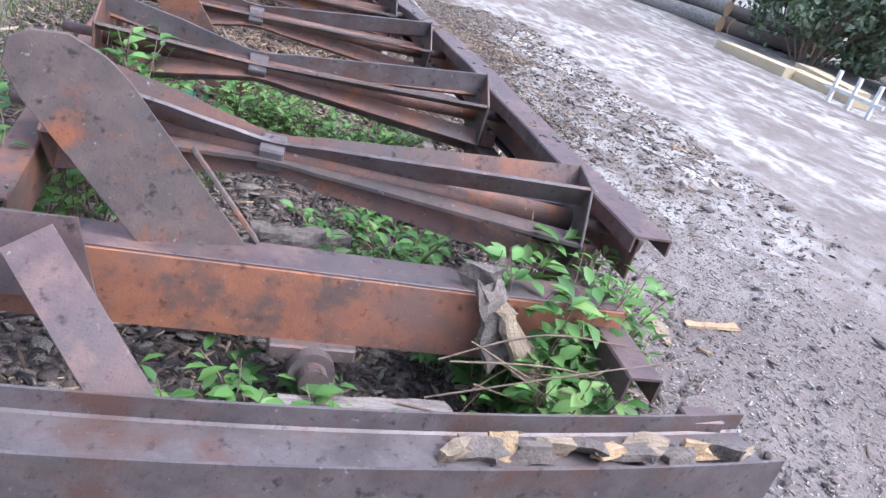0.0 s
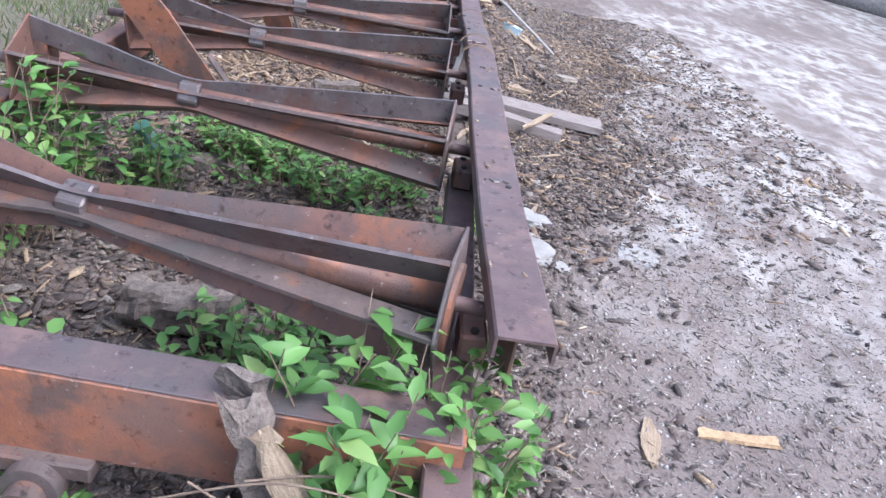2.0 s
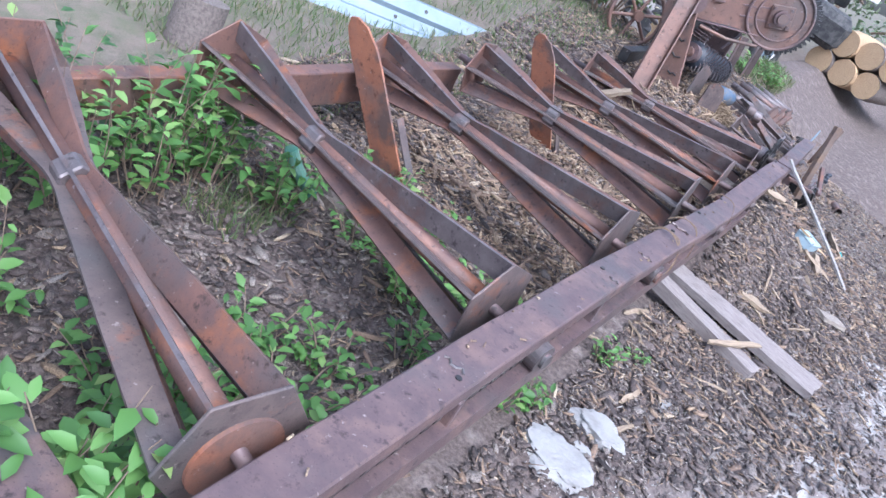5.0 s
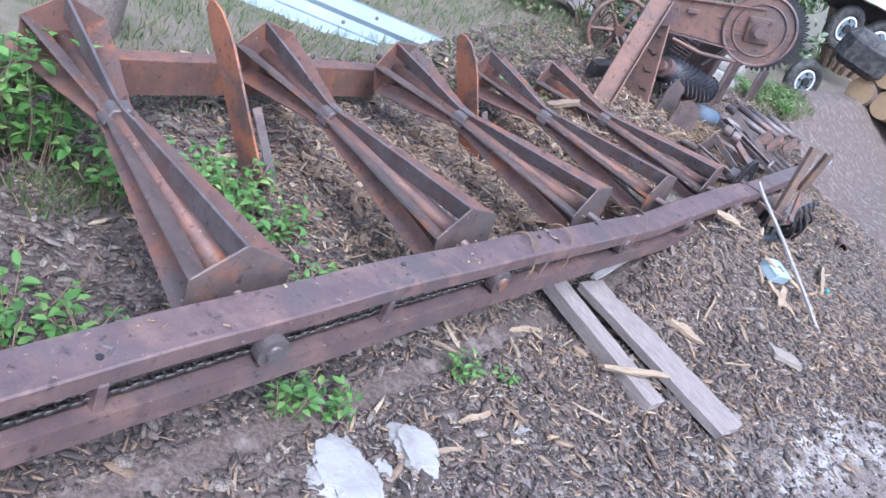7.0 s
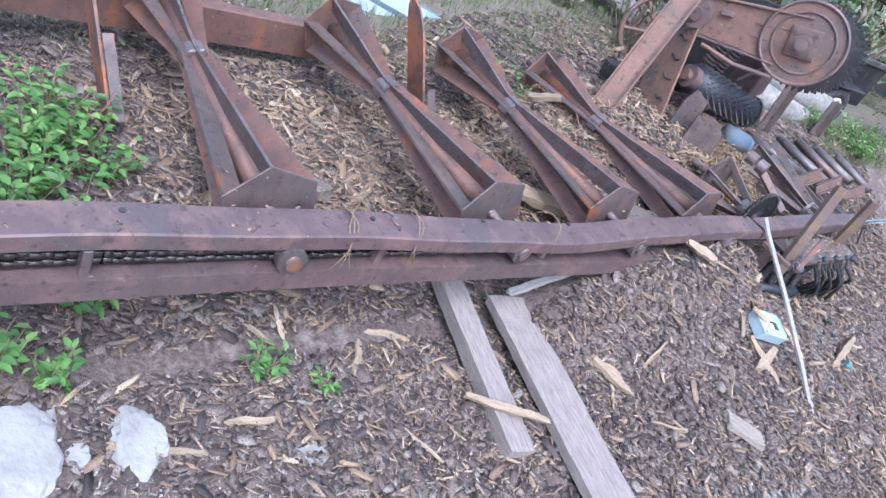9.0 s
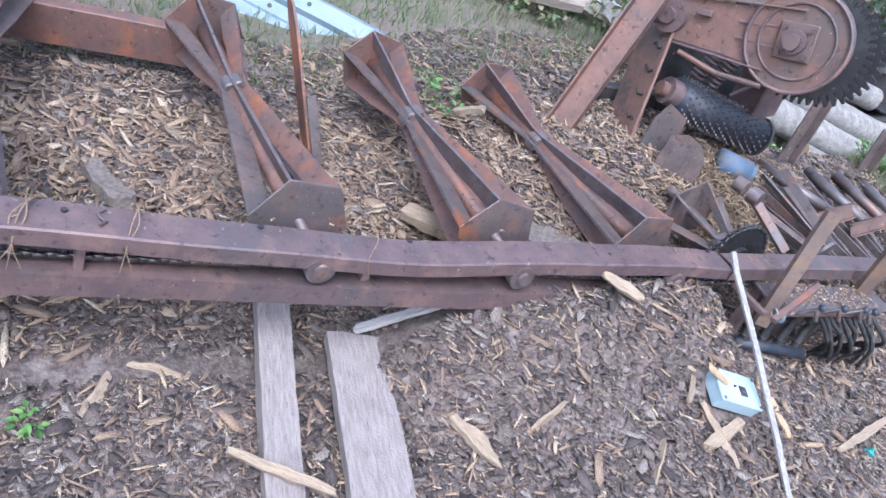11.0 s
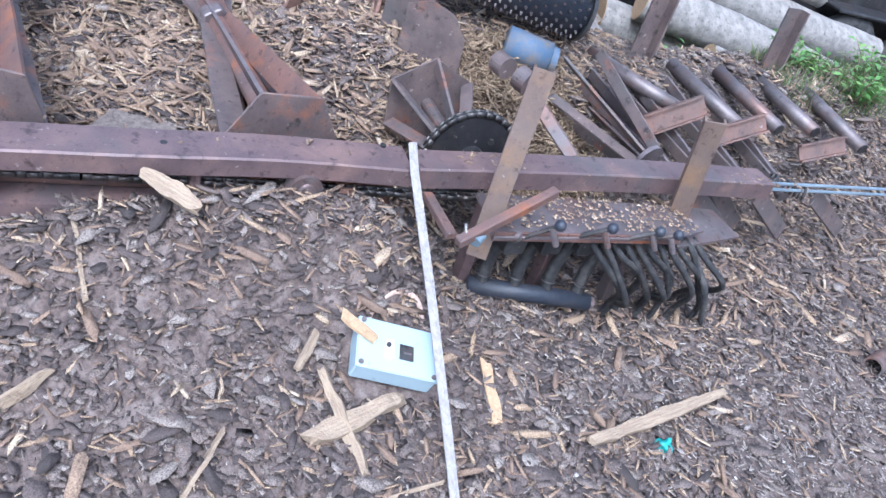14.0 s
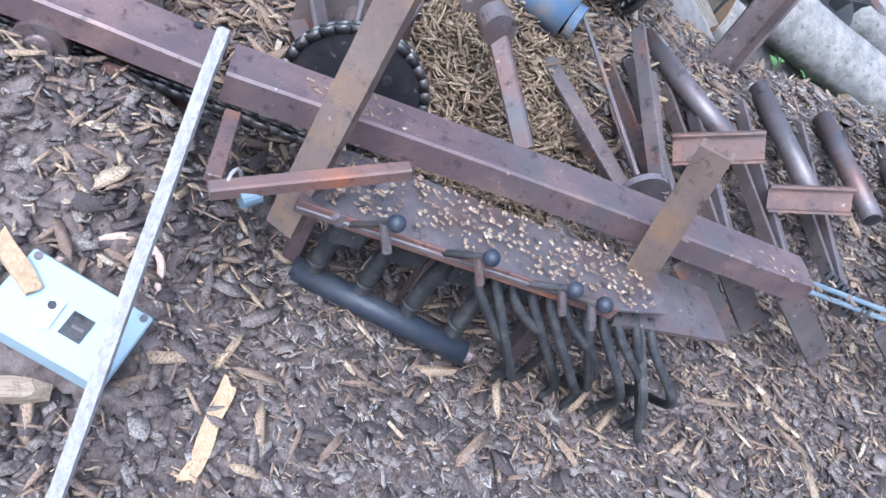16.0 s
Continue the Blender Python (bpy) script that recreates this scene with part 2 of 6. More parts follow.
def box(bm, sx, sy, sz, m=Matrix(), bevel=0.0):
    r = bmesh.ops.create_cube(bm, size=1, matrix=m @ Matrix.Diagonal((sx, sy, sz, 1)))
    if bevel:
        es = {e for v in r["verts"] for e in v.link_edges}
        bmesh.ops.bevel(bm, geom=list(es), offset=bevel, segments=1, affect="EDGES")
    return bm


def between(a, b, up=(0, 0, 1)):
    """A frame whose x runs from a to b, its origin at their middle; and the length."""
    a, b = Vector(a), Vector(b)
    x = (b - a).normalized()
    y = Vector(up).cross(x)
    if y.length < 1e-4:
        y = Vector((0, 1, 0)).cross(x)
    y.normalize()
    z = x.cross(y)
    m = Matrix((x, y, z)).transposed().to_4x4()
    m.translation = (a + b) / 2
    return m, (b - a).length


def bar(a, b, w, h, bevel=0.003, up=(0, 0, 1), bm=None):
    bm = bm or bmesh.new()
    m, ln = between(a, b, up)
    return box(bm, ln, w, h, m, bevel)


def extrude(profile, a, b, up=(0, 0, 1), bm=None, bend=None, cuts=1):
    """A closed profile (across, up) swept from a to b in cuts steps; bend(s) lifts and shifts it on the way."""
    bm = bm or bmesh.new()
    m, ln = between(a, b, up)
    rings = []
    for k in range(cuts + 1):
        s = k / cuts
        dy, dz = bend(s) if bend else (0, 0)
        rings.append([bm.verts.new(m @ Vector(((s - 0.5) * ln, p + dy, q + dz))) for p, q in profile])
    n = len(profile)
    for r0, r1 in zip(rings, rings[1:]):
        for i in range(n):
            bm.faces.new((r0[i], r0[(i + 1) % n], r1[(i + 1) % n], r1[i]))
    bm.faces.new(rings[0][::-1])
    bm.faces.new(rings[-1])
    bmesh.ops.recalc_face_normals(bm, faces=bm.faces[:])
    return bm


def plate(poly, thick, m, bm=None):
    """A flat plate of a given outline in its x-y plane."""
    bm = bm or bmesh.new()
    lo = [bm.verts.new(m @ Vector((x, y, -thick / 2))) for x, y in poly]
    hi = [bm.verts.new(m @ Vector((x, y, thick / 2))) for x, y in poly]
    n = len(poly)
    bm.faces.new(lo[::-1])
    bm.faces.new(hi)
    for i in range(n):
        bm.faces.new((lo[i], lo[(i + 1) % n], hi[(i + 1) % n], hi[i]))
    return bm


def rod(a, b, r, seg=14, r2=None, bm=None, caps=True):
    bm = bm or bmesh.new()
    m, ln = between(a, b)
    bmesh.ops.create_cone(bm, cap_ends=caps, segments=seg, radius1=r, radius2=r if r2 is None else r2, depth=ln,
                          matrix=m @ Matrix.Rotation(radians(90), 4, "Y"))
    return bm


def tube(pts, r, seg=8, bm=None, taper=None):
    """A round tube through points."""
    bm = bm or bmesh.new()
    pts = [Vector(p) for p in pts]
    rings = []
    for i, p in enumerate(pts):
        d = (pts[min(i + 1, len(pts) - 1)] - pts[max(i - 1, 0)]).normalized()
        u = d.cross(Vector((0.13, 0.2, 1)))
        if u.length < 0.05:
            u = d.cross(Vector((1, 0, 0)))
        u.normalize()
        v = d.cross(u)
        rr = r if taper is None else r + (taper - r) * i / (len(pts) - 1)
        rings.append([bm.verts.new(p + rr * (math.cos(2 * math.pi * k / seg) * u + math.sin(2 * math.pi * k / seg) * v)) for k in range(seg)])
    for r0, r1 in zip(rings, rings[1:]):
        for k in range(seg):
            bm.faces.new((r0[k], r0[(k + 1) % seg], r1[(k + 1) % seg], r1[k]))
    bm.faces.new(rings[0][::-1])
    bm.faces.new(rings[-1])
    return bm


def curve(pts, n=8):
    """Catmull-Rom points through pts."""
    pts = [Vector(p) for p in pts]
    out = []
    for i in range(len(pts) - 1):
        p0, p1, p2, p3 = pts[max(i - 1, 0)], pts[i], pts[i + 1], pts[min(i + 2, len(pts) - 1)]
        for k in range(n):
            t = k / n
            out.append(0.5 * (2 * p1 + (p2 - p0) * t + (2 * p0 - 5 * p1 + 4 * p2 - p3) * t * t + (3 * p1 - p0 - 3 * p2 + p3) * t ** 3))
    return out + [pts[-1]]


def disc(c, axis, r, thick, seg=32, bm=None):
    c, axis = Vector(c), Vector(axis).normalized()
    return rod(c - axis * thick / 2, c + axis * thick / 2, r, seg, bm=bm)


def gear(c, axis, r, thick, teeth, depth, bm=None, up=(0, 0, 1)):
    c, axis = Vector(c), Vector(axis).normalized()
    m, _ = between(c - axis * 0.5, c + axis * 0.5, up)
    poly = []
    for k in range(teeth):
        for f, rr in ((0.0, r - depth), (0.3, r - depth), (0.45, r), (0.75, r)):
            a = 2 * math.pi * (k + f) / teeth
            poly.append((rr * math.cos(a), rr * math.sin(a)))
    return plate(poly, thick, m @ Matrix.Rotation(radians(90), 4, "Y"), bm)


def ring(c, axis, r, wire, seg=36, side=8, bm=None):
    c, axis = Vector(c), Vector(axis).normalized()
    u = axis.cross(Vector((0.2, 0.1, 1))).normalized()
    v = axis.cross(u)
    bm = bm or bmesh.new()
    rings = []
    for k in range(seg):
        a = 2 * math.pi * k / seg
        d = math.cos(a) * u + math.sin(a) * v
        rings.append([bm.verts.new(c + d * (r + wire * math.cos(2 * math.pi * j / side)) + axis * wire * math.sin(2 * math.pi * j / side)) for j in range(side)])
    for k in range(seg):
        r0, r1 = rings[k], rings[(k + 1) % seg]
        for j in range(side):
            bm.faces.new((r0[j], r0[(j + 1) % side], r1[(j + 1) % side], r1[j]))
    return bm


def soup(name, verts, faces, material, parent=None):
    """A mesh out of arrays: verts (n, 3), faces (m, k) all of one size."""
    me = bpy.data.meshes.new(name)
    verts, faces = np.asarray(verts, np.float32), np.asarray(faces, np.int32)
    k = faces.shape[1]
    me.vertices.add(len(verts))
    me.vertices.foreach_set("co", verts.ravel())
    me.loops.add(faces.size)
    me.loops.foreach_set("vertex_index", faces.ravel())
    me.polygons.add(len(faces))
    me.polygons.foreach_set("loop_start", np.arange(0, faces.size, k, dtype=np.int32))
    me.polygons.foreach_set("loop_total", np.full(len(faces), k, np.int32))
    me.update(calc_edges=True)
    me.validate()
    me.materials.append(material)
    ob = new(name, me)
    ob.parent = parent
    return ob


def step(v, a, b):
    t = np.clip((np.asarray(v, float) - a) / (b - a), 0, 1)
    return t * t * (3 - 2 * t)


def lumps(x, y, f, seed):
    """Cheap smooth unevenness in about -1..1."""
    s = seed * 1.7
    return (np.sin(x * f + s) * np.cos(y * f * 1.13 + 2 * s) + np.sin(x * f * 2.3 - y * f * 1.7 + s) * 0.5 + np.sin(y * f * 3.1 + x * f * 0.9 + 3 * s) * 0.3) / 1.8


def height(x, y):
    """The lie of the land."""
    x, y = np.asarray(x, float), np.asarray(y, float)
    near = (1 - step(np.hypot(x - 0, y - 4), 9, 16))
    z = -0.18 + 0.0 * x
    z = z + 0.22 * step(y, 4.2, 5.4) * (1 - step(x, 0.5, 1.6)) * (1 - step(y, 6.1, 6.9) * step(x, -0.2, 0.3) * 0.5)
    z = z + 0.20 * step(y, 1.0, 3.5) * step(-x, 0.0, 0.5)
    z = z + 0.28 * step(y, 4.6, 6.4) * step(-x, 0.35, 0.95)
    z = z + 0.34 * np.exp(-((x - 0.22) / 0.28) ** 2) * step(y, 3.95, 4.45) * (1 - step(y, 5.7, 6.2))
    z = z + 0.06 * step(-x, 1.7, 2.6)
    z = z + 0.12 * step(y - 0.5 * x, 8.2, 11.0) - 0.58 * step(-x, 1.15, 1.75) * step(y, 7.2, 8.3)
    z = z + near * (0.025 * lumps(x, y, 2.6, 1) + 0.012 * lumps(x, y, 7.5, 2)) + 0.008 * lumps(x, y, 19, 3) * near
    return z


def hz(x, y):
    return float(height(x, y))

# ---------------------------------------------------------------- ground
def sheet():
    fx = np.concatenate([-np.geomspace(400, 4.2, 26), np.arange(-4.0, 4.01, 0.05), np.geomspace(4.2, 400, 26)])
    fy = np.concatenate([-np.geomspace(400, 2.2, 22), np.arange(-2.0, 10.01, 0.05), np.geomspace(10.2, 400, 26)])
    X, Y = np.meshgrid(fx, fy)
    V = np.stack([X, Y, height(X, Y)], -1).reshape(-1, 3)
    nx, ny = len(fx), len(fy)
    i = (np.arange(ny - 1)[:, None] * nx + np.arange(nx - 1)).ravel()
    ob = soup("ground", V, np.stack([i, i + 1, i + 1 + nx, i + nx], 1), M_GROUND)
    ob.data.shade_smooth()
    tagged(ob, "bark-strewn yard with pale sandy wheel tracks", "ground", kind="structure")


sheet()


# ---------------------------------------------------------------- roll case: rails
RX, RZ = 0.105, 0.50            # middle and top of the near rail
XN = -0.06                     # near end plates of the rollers
SHAFT = 0.41
ROLL_Y = [0.27, 1.45, 2.62, 3.74, 4.62, 5.49]
ROLL_LONG = [1.74, 1.72, 1.66, 1.58, 1.56, 1.50]


def inverted(w, h, t):
    """Profile of a channel lying with its web on top."""
    a = w / 2
    return [(-a, -h), (-a, -0.006), (-a + 0.006, 0), (a - 0.006, 0), (a, -0.006), (a, -h), (a - t, -h), (a - t, -t), (-a + t, -t), (-a + t, -h)]


def kink(s):
    y = 0.0 + s * 6.0
    return 0.012 * math.sin(y * 1.3), 0.018 * math.exp(-((y - 2.2) / 0.9) ** 2) - 0.045 * math.exp(-((y - 4.2) / 0.7) ** 2) + 0.004 * math.sin(7 * y)


case = thing("roller_case", "rusty purple-brown steel frame of a log roller conveyor", "conveyor")
part("cover_rail", extrude(inverted(0.15, 0.062, 0.008), (RX, 0, RZ), (RX + 0.025, 5.86, RZ), bend=kink, cuts=48), M_RAIL, case, "dented cover channel with drilled holes")
part("cover_rail", extrude(inverted(0.125, 0.075, 0.008), (RX + 0.02, 5.88, RZ), (RX - 0.035, 7.52, RZ + 0.005), bend=lambda s: (0, 0.012 * math.sin(3 * s)), cuts=16), M_RAIL, case)
# holes in the cover rail read as dark plugs sunk in the web
for hx, hy in ((0.13, 0.90), (0.08, 2.05), (0.10, 2.95), (0.07, 4.14), (0.12, 5.11), (0.06, 5.79), (0.08, 3.55)):
    s = hy / 6.0
    part("bolt_hole", disc((hx, hy, RZ + kink(s)[1] + 0.001), (0, 0, 1), 0.011, 0.006, 12), M_DARK, case)
low = [(-0.05, -0.085), (-0.05, 0.0), (0.05, 0.0), (0.05, -0.008), (-0.042, -0.008), (-0.042, -0.077), (0.05, -0.077), (0.05, -0.085)]
part("frame_rail", extrude(low, (RX + 0.040, 0.42, 0.353), (RX + 0.050, 5.2, 0.325), cuts=12, bend=lambda s: (0, 0.4 * kink(s * 0.86)[1])), M_RAIL, case, "lower frame channel")
part("back_plate", bar((RX - 0.012, 0.05, 0.385), (RX - 0.012, 5.85, 0.37), 0.008, 0.15, 0.001), M_PLATE, case, "rust-orange plate behind the chain")
for y in (0.9, 1.95, 3.0, 3.95, 5.2):
    part("spacer_post", bar((RX + 0.05, y, 0.335), (RX + 0.05, y, 0.45), 0.05, 0.03, 0.004, up=(0, 1, 0)), M_RAIL, case)
part("frame_rail", extrude(inverted(0.115, 0.09, 0.009), (-0.045, -0.42, 0.235), (0.03, 1.55, 0.255), cuts=8), M_RAIL, case, "inner frame channel with chips on it")
for k, y in enumerate(ROLL_Y):
    part("bearing_block", box(bmesh.new(), 0.075, 0.15, 0.085, pose(0.02, y + 0.02, 0.30), 0.008), M_PLATE if k else M_ORANGE, case, "bearing block with orange paint")
    for dy in (-0.05, 0.05):
        part("bolt", disc((0.02, y + 0.02 + dy, 0.347), (0, 0, 1), 0.012, 0.014, 6), M_DARK, case)
for y, x0, x1 in ((0.93, 0.05, 0.13), (2.44, 0.10, 0.17), (2.02, 0.13, 0.17), (3.05, 0.06, 0.16)):
    part("weld_bead", tube([(x0 + (x1 - x0) * i / 5, y + 0.012 * math.sin(2 * i), RZ + kink(y / 6.0)[1] + 0.001) for i in range(6)], 0.006, 6), M_WORN, case, "pale weld bead")
part("far_rail", extrude(inverted(0.10, 0.20, 0.009), (-1.87, 0.12, 0.315), (-1.85, 3.72, 0.305), cuts=10, bend=lambda s: (0, 0.006 * math.sin(9 * s))), M_PLATE, case, "rust-red far side channel")
part("cross_beam", extrude(inverted(0.14, 0.23, 0.01), (-2.05, 0.03, 0.30), (0.0, -0.09, 0.30)), M_ORANGE, case, "cross beam with flaking orange paint")
part("beam_cap", bar((-2.04, 0.03, 0.303), (-0.01, -0.09, 0.303), 0.136, 0.006, 0.002), M_RAIL, case)


# ---------------------------------------------------------------- hourglass rollers
def hexagon(r, turn=0.0):
    return [(r * math.cos(radians(60 * k + turn)), r * math.sin(radians(60 * k + turn))) for k in range(6)]


def hourglass(y, turn, length, label="rusty hourglass roller of flat bars between hexagonal plates", x0=XN, z=SHAFT, R=0.205, skew=0.0):
    """Six flat bars on edge, drawn in to a collar at the middle, between two hexagonal plates on a pipe."""
    t = thing("hourglass_roller", label, "roller", "rollers in the case", pose(x0, y, z, 0, 0, -skew))
    ax = Matrix.Rotation(radians(90), 4, "Y")
    for x in (0.0, -length):
        p = plate(hexagon(R, turn), 0.010, pose(x, 0, 0) @ ax)
        bmesh.ops.bevel(p, geom=p.edges[:], offset=0.0025, segments=1, affect="EDGES")
        part("end_plate", p, M_PLATE if x else M_ROLL, t)
    part("pipe", rod((-length + 0.005, 0, 0), (-0.005, 0, 0), 0.042, 18), M_PLATE, t, "rust-brown pipe", True)
    part("shaft", rod((-length - 0.16, 0, 0), (0.275, 0, 0), 0.022, 14), M_RAIL, t, smooth=True)
    mid = -length * 0.615          # the collar sits nearer to the far plate
    far = -length - mid
    for k in range(6):
        a = radians(60 * k + turn)
        d = Vector((0, math.sin(a), -math.cos(a)))
        side = Vector((1, 0, 0)).cross(d)
        pts = [(-0.006, R - 0.006), (mid * 0.45, R * 0.70), (mid + 0.16, 0.088), (mid, 0.066), (mid - 0.12, 0.088), (mid + far * 0.5, R * 0.66), (-length + 0.006, R - 0.006)]
        bm = bmesh.new()
        rings = []
        path = []
        for (xa, ra), (xb, rb) in zip(pts, pts[1:]):
            for j in range(3):
                f = j / 3
                path.append((xa + (xb - xa) * f, ra + (rb - ra) * f))
        path.append(pts[-1])
        # soften the bends
        for _ in range(2):
            path = [path[0]] + [(q[0], (o[1] + 2 * q[1] + r[1]) / 4) for o, q, r in zip(path, path[1:], path[2:])] + [path[-1]]
        for x, r in path:
            deep = 0.050 + 0.042 * min(1.0, abs(x - mid) / 0.4)
            c = Vector((x, 0, 0))
            rings.append([bm.verts.new(c + d * (r - e) + side * s) for e, s in ((0, -0.0065), (0, 0.0065), (deep, 0.0065), (deep, -0.0065))])
        for r0, r1 in zip(rings, rings[1:]):
            for i in range(4):
                bm.faces.new((r0[i], r0[(i + 1) % 4], r1[(i + 1) % 4], r1[i]))
        bm.faces.new(rings[0])
        bm.faces.new(rings[-1][::-1])
        bmesh.ops.recalc_face_normals(bm, faces=bm.faces[:])
        part("bar", bm, (M_WORN, M_ROLL, M_PLATE)[k % 3], t)
    c = plate(hexagon(0.072, turn + 30), 0.085, pose(mid, 0, 0) @ ax)
    bmesh.ops.bevel(c, geom=c.edges[:], offset=0.006, segments=1, affect="EDGES")
    part("collar", c, M_WORN, t, "worn steel collar")
    part("sprocket", gear((0.185, 0, 0), (1, 0, 0), 0.062, 0.014, 16, 0.012), M_CHAIN, t, "oily drive sprocket")
    part("hub", disc((0.245, 0, -0.01), (1, 0, 0), 0.056, 0.045, 22), M_WORN, t, "dusty hub")
    part("hub_cap", disc((0.272, 0, -0.01), (1, 0, 0), 0.030, 0.02, 16), M_ROLL, t)
    return t


TURNS = [33, 4, 15, 24, 18, 27]
SKEW = [12, 6, 2, -4, -2, -7]
for y, long, tu, sk in zip(ROLL_Y, ROLL_LONG, TURNS, SKEW):
    rl = hourglass(y, tu, long, skew=sk)
    if y < 1:
        part("bearing_plate", disc((0.012, 0, -0.02), (1, 0, 0), 0.125, 0.012, 28), M_ORANGE, rl, "round plate with bright orange paint")


# ---------------------------------------------------------------- drive chain along the rail
def chain(pts, pitch=0.032, label="oily roller chain along the frame", wide=0.02, side=(1, 0, 0)):
    pts = [Vector(p) for p in pts]
    V, F = [], []
    side = Vector(side).normalized()
    for a, b in zip(pts, pts[1:]):
        m, ln = between(a, b)
        n = max(1, int(ln / pitch))
        d = (b - a) / n
        for k in range(n):
            c = a + d * (k + 0.5)
            u = d.normalized()
            w = u.cross(side).normalized()
            for o in (-wide / 2, wide / 2):
                off = side * (o + (0.003 if k % 2 else 0) * (1 if o > 0 else -1))
                base = len(V)
                for su in (-1, 1):
                    for sw in (-1, 1):
                        for ss in (-1, 1):
                            V.append(c + off + u * su * pitch * 0.62 + w * sw * 0.011 * (0.8 if k % 2 else 1) + side * ss * 0.002)
                F += [[base + i for i in q] for q in ((0, 1, 3, 2), (4, 6, 7, 5), (0, 4, 5, 1), (2, 3, 7, 6), (0, 2, 6, 4), (1, 5, 7, 3))]
            base = len(V)
            for su, sw in ((-1, -1), (1, -1), (1, 1), (-1, 1)):
                for ss in (-1, 1):
                    V.append(c - d / 2 + u * su * 0.006 + w * sw * 0.006 + side * ss * wide / 2)
            F += [[base + i for i in q] for q in ((0, 2, 3, 1), (2, 4, 5, 3), (4, 6, 7, 5), (6, 0, 1, 7))]
    ob = soup("drive_chain", V, F, M_CHAIN)
    return tagged(ob, label, "chain")


CX = RX + 0.035
up_z, lo_z = SHAFT + 0.03, SHAFT - 0.042
chain([(CX, 0.36, up_z - 0.01), (CX, 2.0, up_z - 0.03), (CX, 4.2, up_z - 0.03), (CX, 5.48, up_z - 0.01)])
chain([(CX, 0.36, lo_z), (CX, 2.0, lo_z + 0.015), (CX, 3.69, lo_z), (CX, 4.9, lo_z + 0.01), (CX, 6.55, lo_z)])


# ---------------------------------------------------------------- side blades (log stops)
def blade(base, top, face, width, label, material=M_ORANGE):
    """A flat steel blade with a rounded, tapered top. face: the way its broad side looks."""
    b, t = Vector(base), Vector(top)
    y = (t - b).normalized()
    z = Vector(face)
    z = (z - z.dot(y) * y).normalized()
    x = y.cross(z)
    m = Matrix((x, y, z)).transposed().to_4x4()
    m.translation = b
    ln = (t - b).length
    w = width / 2
    poly = [(-w, 0), (w, 0), (w, ln * 0.72), (w * 0.9, ln * 0.82), (w * 0.55, ln * 0.93), (0.0, ln * 0.99), (-w * 0.45, ln), (-w * 0.85, ln * 0.95), (-w, ln * 0.85)]
    bm = plate(poly, 0.014, m)
    bmesh.ops.bevel(bm, geom=bm.edges[:], offset=0.002, segments=1, affect="EDGES")
    th = thing("log_stop", label, "steel blade", "log stops along the case")
    part("blade", bm, material, th)
    a = m @ Vector((w + 0.03, 0, -0.03))
    part("foot", bar(a, m @ Vector((w + 0.03, ln * 0.42, -0.03)), 0.05, 0.012, 0.002, up=x), M_ROLL, th)
    return th


blade((-1.27, 0.0, 0.22), (-1.75, -0.02, 0.83), (0.1, -1, 0.1), 0.23, "tall dark steel blade with an orange paint patch", M_ROLL)
blade((-1.15, 2.38, -0.02), (-1.66, 2.24, 0.72), (-0.12, -0.99, 0), 0.19, "upright steel blade with flaking orange paint")
blade((-1.18, 4.17, 0.0), (-1.47, 3.95, 0.76), (-0.12, -0.99, 0), 0.19, "upright steel blade with flaking orange paint")


# ---------------------------------------------------------------- trough channel at the near end
tr = thing("trough_channel", "bowed rusty steel channel lying with chips in it", "steel channel")
part("channel", extrude([(-0.095, 0.065), (-0.095, -0.12), (-0.087, -0.12), (-0.087, 0), (0.095, 0), (0.095, 0.065), (0.087, 0.065), (0.087, 0.012), (0.078, 0.008), (-0.078, 0.008), (-0.087, 0.012), (-0.087, 0.065)],
                        (-2.3, -0.62, 0.20), (0.16, -0.62, 0.20), cuts=18, bend=lambda s: (-0.11 * (1 - ((s - 0.62) / 0.62) ** 2), 0.0)), M_WORN, tr)
part("leg", bar((-1.38, -0.52, 0.03), (-1.72, -0.16, 0.36), 0.13, 0.012, 0.002, up=(0.3, -1, 0.3)), M_RAIL, tr)
part("gusset", plate([(-0.14, -0.1), (0.16, -0.1), (0.10, 0.12), (-0.14, 0.12)], 0.012, Matrix(((1, 0, 0, -1.72), (0, 0.15, -1, -0.09), (0, 1, 0.15, 0.26), (0, 0, 0, 1)))), M_RAIL, tr)
part("support", bar((-0.10, -0.36, -0.2), (-0.10, -0.60, 0.20), 0.075, 0.012, 0.002, up=(0, -1, 0.3)), M_RAIL, tr)
part("end_stub", bar((-0.02, -0.58, 0.21), (0.10, -0.58, 0.21), 0.07, 0.07, 0.006), M_RAIL, tr)
tagged(part("flat_bar", bar((0.11, 0.42, -0.02), (-0.28, -0.30, -0.06), 0.10, 0.014, 0.002), M_RAIL), "rusty flat bar lying on the ground by the bush", "steel bar")

# ---------------------------------------------------------------- debarker behind the case
deb = thing("debarker", "rust-brown log debarking machine with a studded feed drum", "machine")
PV, HB = Vector((-1.33, 6.17, 1.20)), Vector((-0.69, 6.46, 1.40))      # pivot and hub of the arm
AD = (HB - PV).normalized()
AX = (Vector((0.45, -0.89, 0)) - AD * Vector((0.45, -0.89, 0)).dot(AD)).normalized()
AV = AX.cross(AD)


def on_arm(along, up, out):
    """A place on the arm: along it from the pivot, across it, and towards its face."""
    return PV + AD * along + AV * up + AX * out


def arm_frame(along, up, out):
    m = Matrix((AD, AV, AX)).transposed().to_4x4()
    m.translation = on_arm(along, up, out)
    return m


